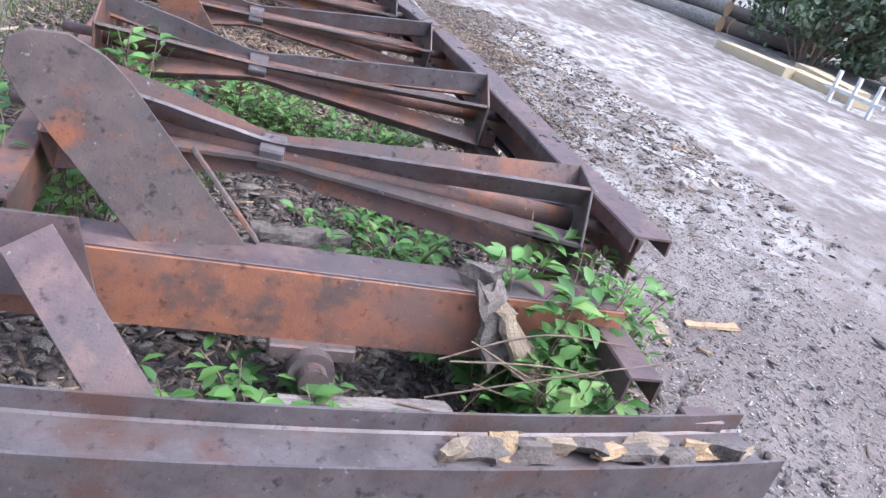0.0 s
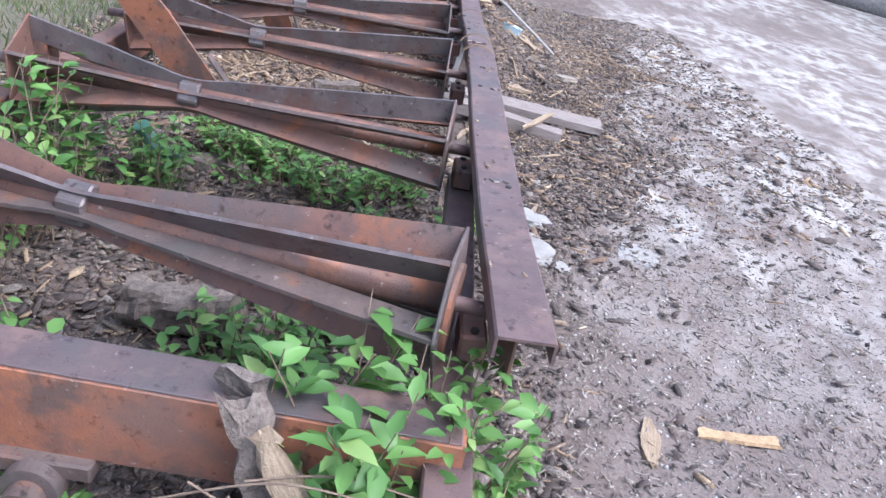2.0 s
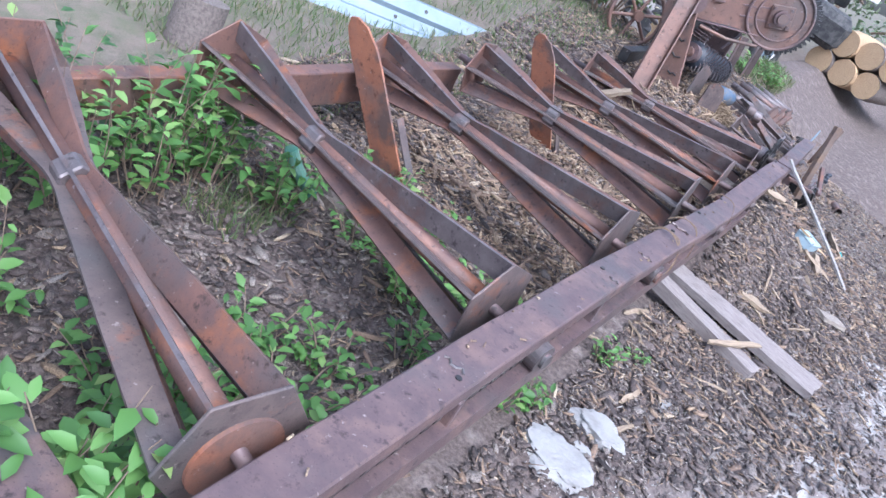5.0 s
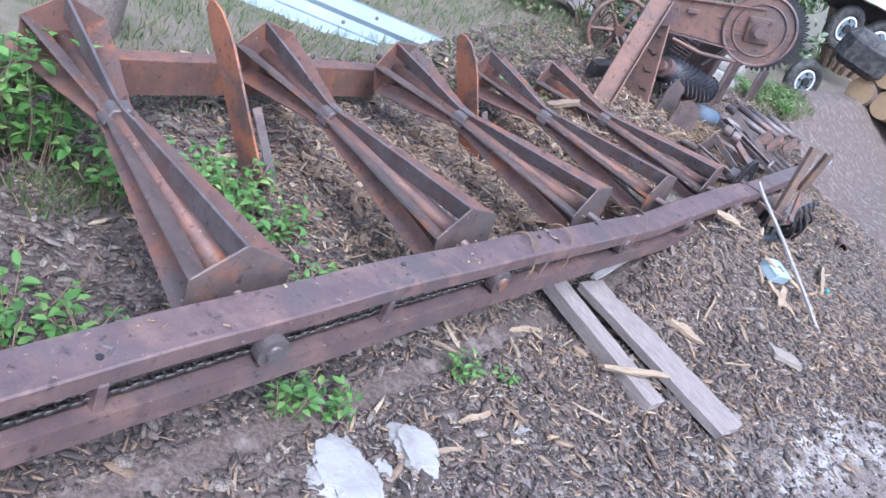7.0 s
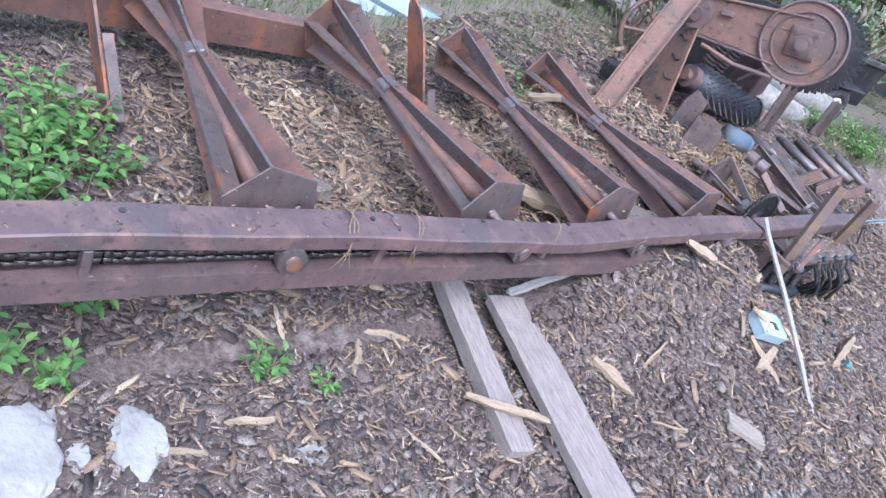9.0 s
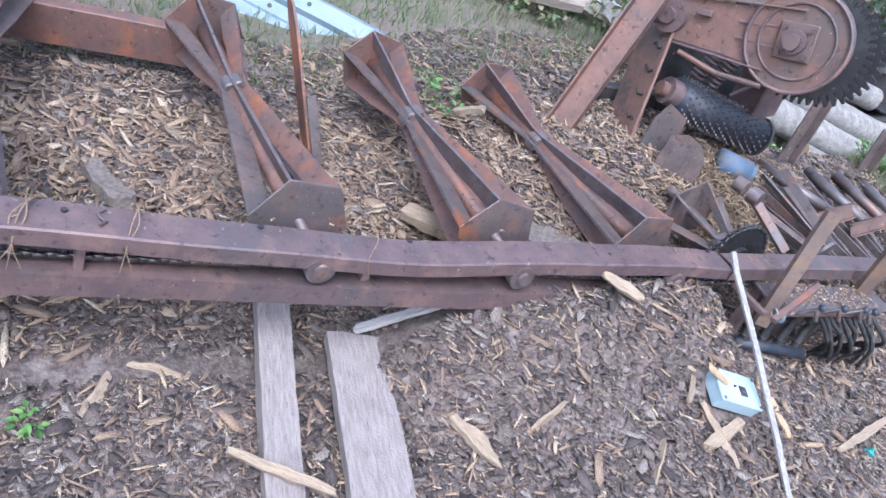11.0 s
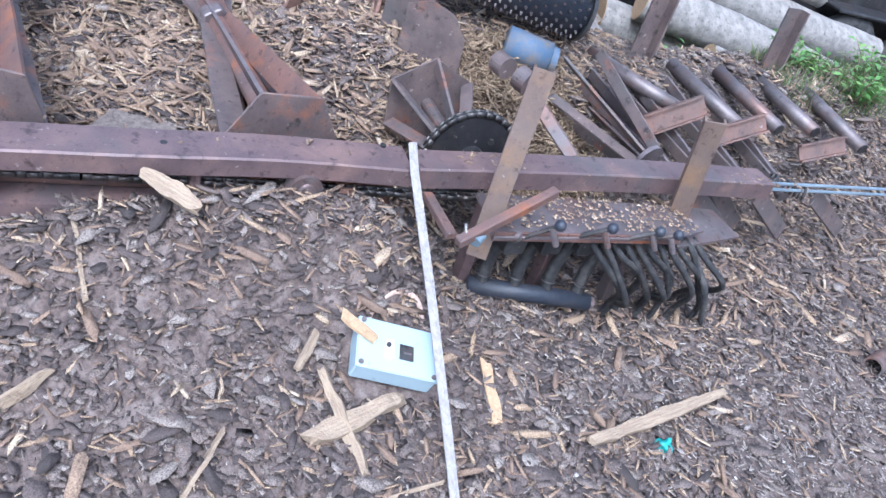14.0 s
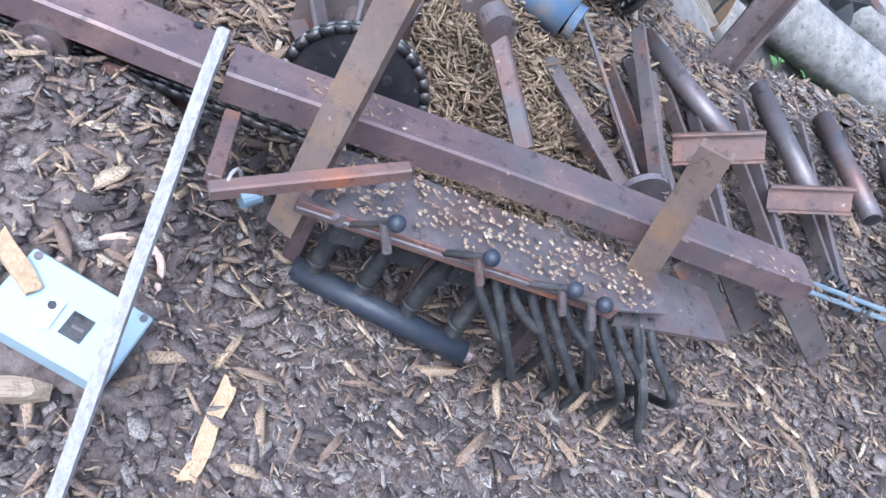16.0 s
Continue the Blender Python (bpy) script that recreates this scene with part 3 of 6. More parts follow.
pu, pl = Vector((-0.26, 0.12, 0.66)).normalized(), Vector((-0.97, 0.20, 0)).normalized()
pm = Matrix((pl, pu, pl.cross(pu))).transposed().to_4x4()
pm.translation = Vector((-0.96, 6.03, 0.40))
bm = plate([(0, 0), (0.36, 0), (0.34, 0.80), (0.0, 0.84)], 0.022, pm)
bmesh.ops.bevel(bm, geom=bm.edges[:], offset=0.004, segments=1, affect="EDGES")
part("post", bm, M_BROWN, deb, "flat rust-brown post with weld beads")
for k in range(4):
    part("weld_bead", tube([pm @ Vector((0.05 + 0.03 * i, 0.22 + 0.15 * k + 0.012 * math.sin(2.2 * i + k), -0.014)) for i in range(4)], 0.008, 6), M_DARK, deb)
chan = [(-0.085, 0.07), (-0.085, 0), (0.085, 0), (0.085, 0.07), (0.073, 0.07), (0.073, 0.012), (-0.073, 0.012), (-0.073, 0.07)]
part("channel", extrude(chan, (-1.23, 5.68, 0.38), (-1.34, 5.98, 1.30), up=(0.5, -0.85, 0.2)), M_BROWN, deb, "thick orange-brown steel channel")
part("pivot", disc(on_arm(0, 0, 0.03), AX, 0.10, 0.08, 28), M_RAIL, deb)
part("pivot_bolt", disc(on_arm(0, 0, 0.08), AX, 0.05, 0.05, 8), M_RAIL, deb)
ha = plate([(-0.06, -0.13), (0.35, -0.15), (0.72, -0.20), (0.74, 0.17), (0.4, 0.13), (-0.04, 0.12)], 0.03, arm_frame(0, 0, 0))
bmesh.ops.bevel(ha, geom=ha.edges[:], offset=0.006, segments=1, affect="EDGES")
part("head_arm", ha, M_BROWN, deb, "dented arm plate")
part("arm_flange", bar(on_arm(-0.04, 0.125, 0.0), on_arm(0.74, 0.165, 0.0), 0.09, 0.012, 0.003, up=AV), M_BROWN, deb)
part("arm_flange", bar(on_arm(0.0, -0.14, 0.0), on_arm(0.60, -0.185, 0.0), 0.09, 0.012, 0.003, up=AV), M_RAIL, deb)
part("lug", box(bmesh.new(), 0.09, 0.035, 0.05, arm_frame(0.20, 0.05, 0.03), 0.006), M_RAIL, deb)
for a, u in ((0.40, 0.045), (0.40, -0.045), (0.53, 0.055), (0.53, -0.055)):
    part("slot_bar", bar(on_arm(a, u, 0.022), on_arm(a + 0.11, u, 0.022), 0.014, 0.014, 0.002, up=AX), M_RAIL, deb)
HL = (HB - PV).length
part("guard_disc", disc(on_arm(HL, 0, 0.0), AX, 0.28, 0.05, 48), M_BROWN, deb, "round chain guard")
part("rim", ring(on_arm(HL, 0, 0.03), AX, 0.272, 0.012, 48), M_RAIL, deb)
part("rim", ring(on_arm(HL, 0, 0.03), AX, 0.20, 0.008, 40), M_RAIL, deb)
part("bearing_plate", box(bmesh.new(), 0.20, 0.20, 0.02, arm_frame(HL, 0, 0.045), 0.006), M_BROWN, deb)
part("hub", disc(on_arm(HL, 0, 0.075), AX, 0.065, 0.06, 28), M_RAIL, deb)
part("hub_cap", disc(on_arm(HL, 0, 0.115), AX, 0.042, 0.05, 18), M_BROWN, deb)
for a in (-0.07, 0.07):
    for u in (-0.07, 0.07):
        part("bolt", disc(on_arm(HL + a, u, 0.06), AX, 0.014, 0.03, 6), M_RAIL, deb)
part("tooth_wheel", gear(on_arm(HL + 0.06, -0.02, -0.10), AX, 0.31, 0.03, 44, 0.035), M_DARK, deb, "dark toothed wheel")
part("tooth_wheel", gear(on_arm(HL + 0.10, -0.04, -0.28), AX, 0.31, 0.03, 40, 0.035), M_DARK, deb, "dark toothed wheel")
part("belt_bar", tube([on_arm(0.1, -0.19, 0.03), on_arm(0.35, -0.26, 0.03), on_arm(0.62, -0.27, 0.03)], 0.016, 8), M_BROWN, deb)
DA, DB = Vector((-1.13, 6.32, 0.80)), Vector((-1.01, 7.06, 0.69))
drum = part("drum", rod(DA, DB, 0.115, 32), M_BLUEPAD, deb, "blue-black feed drum", True)
DX = (DA - DB).normalized()
part("drum_bearing", disc(DA + DX * 0.04, DX, 0.085, 0.09, 26), M_RAIL, deb)
part("drum_bearing_cap", disc(DA + DX * 0.11, DX, 0.045, 0.05, 20), M_BROWN, deb)
part("drum_flange", disc(DB - DX * 0.012, DX, 0.13, 0.02, 30), M_DARK, deb)
dm, dl = between(DA, DB)
studs = bmesh.new()
for i in range(18):
    for k in range(18):
        a = 2 * math.pi * (k + 0.5 * (i % 2)) / 18
        r = Vector((0, math.cos(a), math.sin(a)))
        c = Vector((-dl / 2 + dl * (i + 0.5) / 18, 0, 0))
        rod(dm @ (c + r * 0.112), dm @ (c + r * 0.132), 0.009, 5, 0.004, bm=studs)
tagged(part("stud", studs, M_WORN, drum, "welded steel studs"), kind="stuff")


def spring(a, b, r, turns, wire):
    m, ln = between(a, b)
    n = turns * 10
    return tube([m @ Vector((-ln / 2 + ln * i / n, r * math.cos(2 * math.pi * i / 10), r * math.sin(2 * math.pi * i / 10))) for i in range(n + 1)], wire, 5)


part("spring", spring((-1.24, 6.52, 0.90), (-1.18, 6.56, 1.22), 0.045, 11, 0.010), M_RAIL, deb)
part("spring", spring((-1.21, 6.64, 0.88), (-1.15, 6.68, 1.20), 0.045, 11, 0.010), M_RAIL, deb)
part("back_panel", bar((-1.55, 6.4, 0.95), (-1.35, 7.25, 0.95), 0.02, 0.55, 0.004), M_DARK, deb)
part("drive_box", box(bmesh.new(), 0.22, 0.26, 0.36, pose(-1.12, 6.98, 0.98, 12, 0, 10), 0.012), M_RAIL, deb, "dull brown drive housing")
part("link_rod", rod((-1.0, 6.60, 0.92), (-0.95, 6.78, 1.10), 0.012, 8), M_RAIL, deb)
part("frame_beam", bar((-1.55, 5.9, 0.55), (-1.40, 7.3, 0.65), 0.10, 0.12, 0.006), M_DARK, deb)
sh = plate([(0, -0.22), (0.20, -0.22), (0.28, -0.10), (0.27, 0.04), (0.20, 0.13), (0.10, 0.16), (0.0, 0.12)], 0.012, Matrix(((0.45, 0, 0.89, -0.80), (0.89, 0, -0.45, 6.10), (0, 1, 0, 0.56), (0, 0, 0, 1))))
part("chute_plate", sh, M_ROLL, deb, "bent brown chute plate with a round end")
sh = plate([(0, -0.25), (0.24, -0.25), (0.20, 0.10), (0.05, 0.16), (0.0, 0.05)], 0.012, Matrix(((0.25, 0, 0.95, -0.93), (0.95, 0, -0.25, 6.05), (0, 1, 0, 0.66), (0, 0, 0, 1))))
part("chute_plate", sh, M_ROLL, deb)

hw = thing("flywheel", "six-spoked rusty cast-iron wheel leaning behind the debarker", "wheel")
WC = Vector((-1.90, 6.70, 0.78))
WA = Vector((0.75, -0.66, 0.1)).normalized()
part("rim", ring(WC, WA, 0.29, 0.022, 48), M_BROWN, hw, smooth=True)
part("hub", disc(WC, WA, 0.05, 0.12, 20), M_BROWN, hw)
wu = WA.cross(Vector((0, 0, 1))).normalized()
wv = WA.cross(wu)
for k in range(6):
    a = radians(60 * k + 15)
    part("spoke", rod(WC, WC + 0.29 * (math.cos(a) * wu + math.sin(a) * wv), 0.020, 8, 0.015), M_BROWN, hw)


def upright(base, top, w, d, label, material=M_ROLL, tilt=0.0):
    """A stake of angle steel."""
    prof = [(-w / 2, -d / 2), (w / 2, -d / 2), (w / 2, -d / 2 + 0.012), (-w / 2 + 0.012, -d / 2 + 0.012), (-w / 2 + 0.012, d / 2), (-w / 2, d / 2)]
    return tagged(part("steel_stake", extrude(prof, base, top, up=(1, 0, 0)), material), label, "steel stake", "upright stakes")


upright((-0.99, 7.51, 0.35), (-1.06, 7.56, 1.02), 0.11, 0.07, "rusty upright steel stake in the bark")
upright((-0.99, 8.45, 0.30), (-1.02, 8.42, 0.92), 0.10, 0.07, "rusty upright steel stake beside peeled logs")
cn = thing("motor_can", "scuffed blue steel motor half buried in bark", "motor")
part("can", rod((-0.80, 6.60, 0.58), (-0.72, 6.79, 0.56), 0.075, 24), M_BLUE, cn, smooth=True)
part("end_cap", rod((-0.717, 6.797, 0.56), (-0.705, 6.825, 0.56), 0.06, 24), M_BLUE, cn)
part("foot", bar((-0.78, 6.63, 0.50), (-0.74, 6.77, 0.49), 0.12, 0.02, 0.003), M_DARK, cn)

# ---------------------------------------------------------------- seventh roller, sprocket and gear at the far end of the case
half = thing("half_roller", "broken hourglass roller with one hexagonal plate", "roller")
hc = Vector((-0.42, 6.13, 0.43))
ax = Matrix.Rotation(radians(90), 4, "Y")
part("end_plate", plate(hexagon(0.19, 4), 0.010, Matrix.Translation(hc) @ ax), M_ROLL, half)
for k in range(6):
    a = radians(60 * k + 4)
    d = Vector((0, math.sin(a), -math.cos(a)))
    part("bar", bar(hc + d * 0.175, Vector((-0.12, 6.13, 0.42)) + d * 0.055, 0.05, 0.013, 0.002, up=Vector((1, 0, 0)).cross(d)), M_ROLL, half)
part("collar", rod((-0.14, 6.13, 0.42), (-0.07, 6.13, 0.42), 0.07, 20), M_WORN, half)
part("shaft", rod((-0.62, 6.13, 0.43), (0.10, 6.13, 0.42), 0.026, 14), M_ROLL, half)
spk = thing("large_sprocket", "big oily black sprocket with its chain", "sprocket")
part("disc", gear((-0.04, 6.17, 0.425), (1, 0, 0), 0.178, 0.014, 46, 0.014), M_DARK, spk)
part("hub", disc((-0.04, 6.17, 0.425), (1, 0, 0), 0.05, 0.07, 24), M_DARK, spk)
part("bolt", disc((-0.03, 6.23, 0.50), (1, 0, 0), 0.012, 0.02, 6), M_CHAIN, spk)
wrap = [(-0.04, 6.17 + 0.178 * math.cos(radians(a)), 0.425 + 0.178 * math.sin(radians(a))) for a in range(-20, 221, 12)]
chain(wrap, label="oily roller chain on the big sprocket")

bk = thing("bearing_arm", "grey steel bearing arm in the fibre heap", "bearing arm")
part("arm", extrude(inverted(0.055, 0.03, 0.008), (-0.34, 6.50, 0.58), (-0.10, 6.66, 0.42), up=(0.5, -0.6, 0.5)), M_WORN, bk)
part("bearing", disc((-0.36, 6.49, 0.60), (1, 0.3, 0), 0.05, 0.07, 22), M_WORN, bk)
part("bearing", disc((-0.42, 6.40, 0.63), (1, 0.3, 0), 0.045, 0.07, 22), M_ROLL, bk)

sp = thing("spool_roller", "tapered roller of flat bars with a round end disc", "roller")
n0, f0 = Vector((-0.13, 7.06, 0.42)), Vector((-0.62, 6.93, 0.50))
part("end_disc", disc(n0, n0 - f0, 0.075, 0.02, 24), M_WORN, sp)
for k in range(6):
    a = 2 * math.pi * k / 6 + 0.3
    d = Vector((0, math.cos(a), math.sin(a)))
    part("bar", bar(n0 + d * 0.055, f0 + d * 0.17, 0.05, 0.012, 0.002, up=(n0 - f0).cross(d)), M_ROLL, sp)
for k, (a, b) in enumerate((((-0.02, 7.25, 0.34), (-0.75, 7.07, 0.46)), ((-0.04, 7.43, 0.34), (-0.78, 7.31, 0.46)), ((-0.08, 7.66, 0.34), (-0.80, 7.56, 0.46)), ((-0.10, 7.92, 0.32), (-0.85, 7.86, 0.46)))):
    rl = thing("slat_roller", "narrow rusty roller with a round worn end", "roller", "rollers past the rail end")
    a, b = Vector(a), Vector(b)
    for s in (-1, 0, 1):
        part("bar", bar(a + Vector((0, 0.018 * s, 0)), b + Vector((0, 0.055 * s, 0.05 * (1 - abs(s)))), 0.05, 0.014, 0.002, up=(0, 1, 0)), M_ROLL if s else M_WORN, rl)
    part("end_disc", disc(a, a - b, 0.042, 0.03, 18), M_WORN, rl)


def cleat(a, b, w, label):
    prof = [(-w / 2, 0.03), (-w / 2, 0), (w / 2, 0), (w / 2, 0.03), (w / 2 - 0.009, 0.03), (w / 2 - 0.009, 0.009), (-w / 2 + 0.009, 0.009), (-w / 2 + 0.009, 0.03)]
    return tagged(part("steel_cleat", extrude(prof, a, b, up=(1, 0, 0.6)), M_BROWN), label, "steel cleat", "log cleats")


cleat((-0.41, 7.22, 0.44), (-0.36, 7.44, 0.60), 0.10, "short rust-orange channel pointing up")
cleat((-0.36, 7.59, 0.44), (-0.34, 7.83, 0.56), 0.09, "short rust-orange channel pointing up")
cleat((-0.36, 8.20, 0.40), (-0.34, 8.45, 0.49), 0.09, "short rust-orange channel pointing up")
for a, b in (((-0.95, 7.16, 0.53), (-0.46, 7.45, 0.50)), ((-0.92, 8.28, 0.54), (-0.42, 8.30, 0.50)), ((-0.90, 7.96, 0.56), (-0.40, 8.02, 0.50)), ((-0.88, 8.60, 0.54), (-0.35, 8.62, 0.47)), ((-0.92, 7.66, 0.55), (-0.40, 7.74, 0.50))):
    pp = thing("steel_pipe", "pale scuffed steel pipe lying on the bank", "pipe", "pipes on the bank")
    part("pipe", rod(a, b, 0.036, 18), M_WORN, pp, smooth=True)
    part("bore", disc(b, Vector(b) - Vector(a), 0.028, 0.012, 16), M_DARK, pp)
for k, (a, b) in enumerate((((0.10, 7.15, 0.42), (0.06, 7.53, 0.16)), ((0.02, 7.32, 0.42), (-0.04, 7.66, 0.16)), ((0.05, 7.56, 0.40), (0.0, 7.93, 0.16)), ((0.01, 7.98, 0.38), (-0.05, 8.40, 0.15)))):
    tagged(part("brace_bar", bar(a, b, 0.085, 0.014, 0.002, up=(1, 0, 0.4)), M_ROLL), "rusty flat bar propping the rail end", "steel bar", "rail end props")
for z, dy in ((0.47, 0), (0.44, 0.05)):
    tagged(part("thin_rod", rod((0.07, 7.4 + dy, z), (0.0, 8.8 + dy, z - 0.02), 0.008, 8), M_GALV), "thin bright steel rod past the rail end", "rod", "rods past the rail end")
tagged(part("coil_spring", spring((-0.06, 7.72, 0.42), (0.06, 7.84, 0.42), 0.03, 9, 0.006), M_CHAIN), "small dark coil spring by the rail end", "spring")

# ---------------------------------------------------------------- hydraulic valve bench
ben = thing("valve_bench", "rusty plate shelf with black hydraulic valves and hoses", "hydraulic valve bench")
tp = plate([(0.17, 6.12), (0.40, 6.10), (0.385, 6.85), (0.33, 7.05), (0.19, 7.05)], 0.014, pose(0, 0, 0.418, 0, 4, 0))
bmesh.ops.bevel(tp, geom=tp.edges[:], offset=0.003, segments=1, affect="EDGES")
part("top_plate", tp, M_WORN, ben, "chip-strewn rusty plate")
part("tail_plate", plate([(0.12, 7.0), (0.36, 6.93), (0.29, 7.30), (0.13, 7.26)], 0.012, pose(0, 0, 0.37, 0, 6, 0)), M_WORN, ben)
part("front_lip", bar((0.392, 6.10, 0.395), (0.375, 6.90, 0.385), 0.008, 0.035, 0.001), M_PLATE, ben)
for y in (6.16, 6.50, 6.86):
    part("leg", bar((0.20, y, -0.2), (0.20, y, 0.41), 0.06, 0.04, 0.003, up=(0, 1, 0)), M_RAIL, ben)
man = part("manifold", rod((0.25, 6.17, 0.06), (0.345, 6.66, 0.05), 0.034, 22), M_BLUEPAD, ben, "blue-black manifold pipe", True)
part("end_cap", rod((0.346, 6.665, 0.05), (0.349, 6.68, 0.05), 0.022, 16), M_WORN, man)
for k in range(4):
    y = 6.22 + 0.13 * k
    x = 0.26 + 0.02 * k
    br = part("branch", tube(curve([(x, y, 0.06), (x - 0.02, y + 0.01, 0.18), (x - 0.01, y + 0.03, 0.32)], 5), 0.024, 12), M_RUBBER, ben, smooth=True)
    part("clamp", ring((x - 0.01, y, 0.12), (0, 0, 1), 0.026, 0.004, 20, 6), M_CHAIN, br)
    part("valve_body", box(bmesh.new(), 0.11, 0.085, 0.12, pose(0.29, 6.24 + 0.15 * k, 0.335, 0, 0, 5), 0.008), M_DARK, ben)
for k, (kx, ky, kz, fx, fy) in enumerate(((0.445, 6.295, 0.485, 0.37, 6.20), (0.43, 6.52, 0.47, 0.36, 6.40), (0.42, 6.74, 0.455, 0.36, 6.62), (0.43, 6.82, 0.45, 0.35, 6.72))):
    lv = part("lever", rod((fx, fy, 0.36), (kx, ky, kz), 0.009, 10), M_CHAIN, ben)
    kb = bmesh.new()
    bmesh.ops.create_uvsphere(kb, u_segments=18, v_segments=12, radius=0.020, matrix=pose(kx, ky, kz))
    part("knob", kb, M_BLUEPAD, lv, "round black knob", True)
    part("link", rod((kx - 0.01, ky - 0.02, kz - 0.02), (kx + 0.01, ky + 0.01, kz - 0.075), 0.011, 10), M_WORN, lv)
for k in range(11):
    y0 = 6.55 + 0.05 * k
    e = Vector((0.30 + 0.05 * math.sin(3 * k), 6.80 + 0.045 * k + 0.03 * math.sin(5 * k), hz(0.3, 6.9) + 0.01))
    mid = Vector((0.40 + 0.03 * math.sin(2 * k), (y0 + e.y) / 2 + 0.05, 0.16 + 0.05 * math.sin(4 * k)))
    part("hose", tube(curve([(0.30, y0, 0.34), (0.37, y0 + 0.03, 0.30), mid, e + Vector((0.01, 0, 0.08)), e], 5), 0.013, 8), M_RUBBER, ben, smooth=True)
part("pale_hose", tube(curve([(0.33, 7.02, 0.33), (0.42, 7.12, 0.18), (0.40, 7.22, 0.02), (0.36, 7.30, -0.08)], 6), 0.013, 8), M_TYRE, ben)
part("coupling", rod((0.36, 6.17, 0.39), (0.40, 6.20, 0.40), 0.016, 10), M_WORN, ben, "bright coupling")


def arm_post(base, top, w, label):
    prof = [(-w / 2, 0.035), (-w / 2, 0), (w / 2, 0), (w / 2, 0.035), (w / 2 - 0.008, 0.035), (w / 2 - 0.008, 0.008), (-w / 2 + 0.008, 0.008), (-w / 2 + 0.008, 0.035)]
    return tagged(part("channel_post", extrude(prof, base, top, up=(-0.9, 0.5, 0)), M_POST), label, "steel post", "posts at the valve bench")


arm_post((0.36, 6.09, 0.28), (0.28, 6.13, 0.93), 0.07, "upright rust-brown channel post beside the bench")
arm_post((0.24, 6.99, 0.34), (0.27, 6.88, 0.82), 0.075, "upright rust-brown channel post at the bench end")
hd = thing("handle_bar", "square steel handle bar with a bright worn rod end", "handle")
part("bar", bar((0.475, 5.93, 0.43), (0.36, 6.29, 0.56), 0.032, 0.032, 0.004), M_PLATE, hd)
part("rod_end", rod((0.47, 5.99, 0.43), (0.445, 6.02, 0.44), 0.02, 14), M_GALV, hd)
part("link", bar((0.21, 5.92, 0.42), (0.43, 5.93, 0.42), 0.035, 0.025, 0.003), M_PLATE, hd)
part("twine_wrap", ring((0.44, 5.97, 0.44), (0.3, 0.9, 0.3), 0.027, 0.004, 18, 6), M_LATH, hd)
tagged(part("bracket", plate([(0, 0), (0.10, 0), (0.07, 0.13), (0.02, 0.13)], 0.012, Matrix(((0, 0, 1, 0.17), (1, 0, 0, 5.62), (0, 1, 0, 0.27), (0, 0, 0, 1)))), M_BROWN), "rust-orange bracket under the rail end", "bracket")

# ---------------------------------------------------------------- lath, switch box, twine
lt = tube([(0.14, 5.852, 0.565), (0.22, 5.85, 0.505), (0.55, 5.855, 0.30), (0.9, 5.86, 0.065), (1.20, 5.865, -0.15)], 0.0155, 6)
tagged(part("wooden_stick", lt, M_LATH), "silvered wooden stick leaning on the rail", "stick")
BM = Matrix.Translation((0.63, 5.76, hz(0.63, 5.76) + 0.045)) @ Matrix.Rotation(radians(-15), 4, "Z") @ pose(0, 0, 0, -8, 14, 0)
bx = thing("switch_box", "pale blue-grey enclosed electrical switch box lying on bark", "electrical box", m=BM)
part("case", box(bmesh.new(), 0.165, 0.255, 0.07, Matrix(), 0.005), M_BOX, bx)
part("cover", box(bmesh.new(), 0.171, 0.261, 0.016, pose(0, 0, 0.036), 0.004), M_BOX, bx)
part("name_plate", box(bmesh.new(), 0.052, 0.045, 0.002, pose(0.01, 0.025, 0.0452), 0), M_DARK, bx, "dark rating plate")
part("plate_print", box(bmesh.new(), 0.006, 0.024, 0.001, pose(0.012, 0.028, 0.0468), 0), M_WORN, bx)
lv = part("toggle", plate([(-0.03, -0.012), (0.03, -0.016), (0.04, 0), (0.03, 0.016), (-0.03, 0.012)], 0.006, pose(0.01, -0.03, 0.048)), M_WHITE, bx, "off-white toggle handle")
part("toggle_pivot", disc((0, -0.035, 0.054), (0, 0, 1), 0.008, 0.006, 12), M_DARK, lv)
for sx in (-1, 1):
    for sy in (-1, 1):
        part("screw", disc((0.072 * sx, 0.115 * sy, 0.046), (0, 0, 1), 0.008, 0.006, 12), M_WORN, bx)
tw = tube(curve([(0.56, 5.67, 0.12), (0.49, 5.72, 0.17), (0.44, 5.80, 0.20), (0.45, 5.88, 0.17), (0.53, 5.90, 0.09)], 7), 0.009, 7)
tagged(part("cable", tw, M_TWINE), "pale pink cable looping out of the switch box", "cable")

# ---------------------------------------------------------------- rocks, planks and loose wood
def rock(c, r, label, seed):
    bm = bmesh.new()
    bmesh.ops.create_icosphere(bm, subdivisions=4, radius=1)
    for v in bm.verts:
        n = noise.noise(v.co * 1.4 + Vector((seed, 0, 0))) * 0.4 + noise.noise(v.co * 4 + Vector((0, seed, 0))) * 0.16 + noise.noise(v.co * 11) * 0.06
        v.co = Vector((v.co.x * r[0], v.co.y * r[1], v.co.z * r[2])) * (1 + n)
        v.co.z = min(v.co.z, r[2] * (0.60 + 0.10 * noise.noise(v.co * 9 + Vector((seed, seed, 0)))))
    bmesh.ops.translate(bm, vec=Vector(c), verts=bm.verts[:])
    return tagged(part("rock", bm, M_ROCK), label, "rock", "broken white rocks")


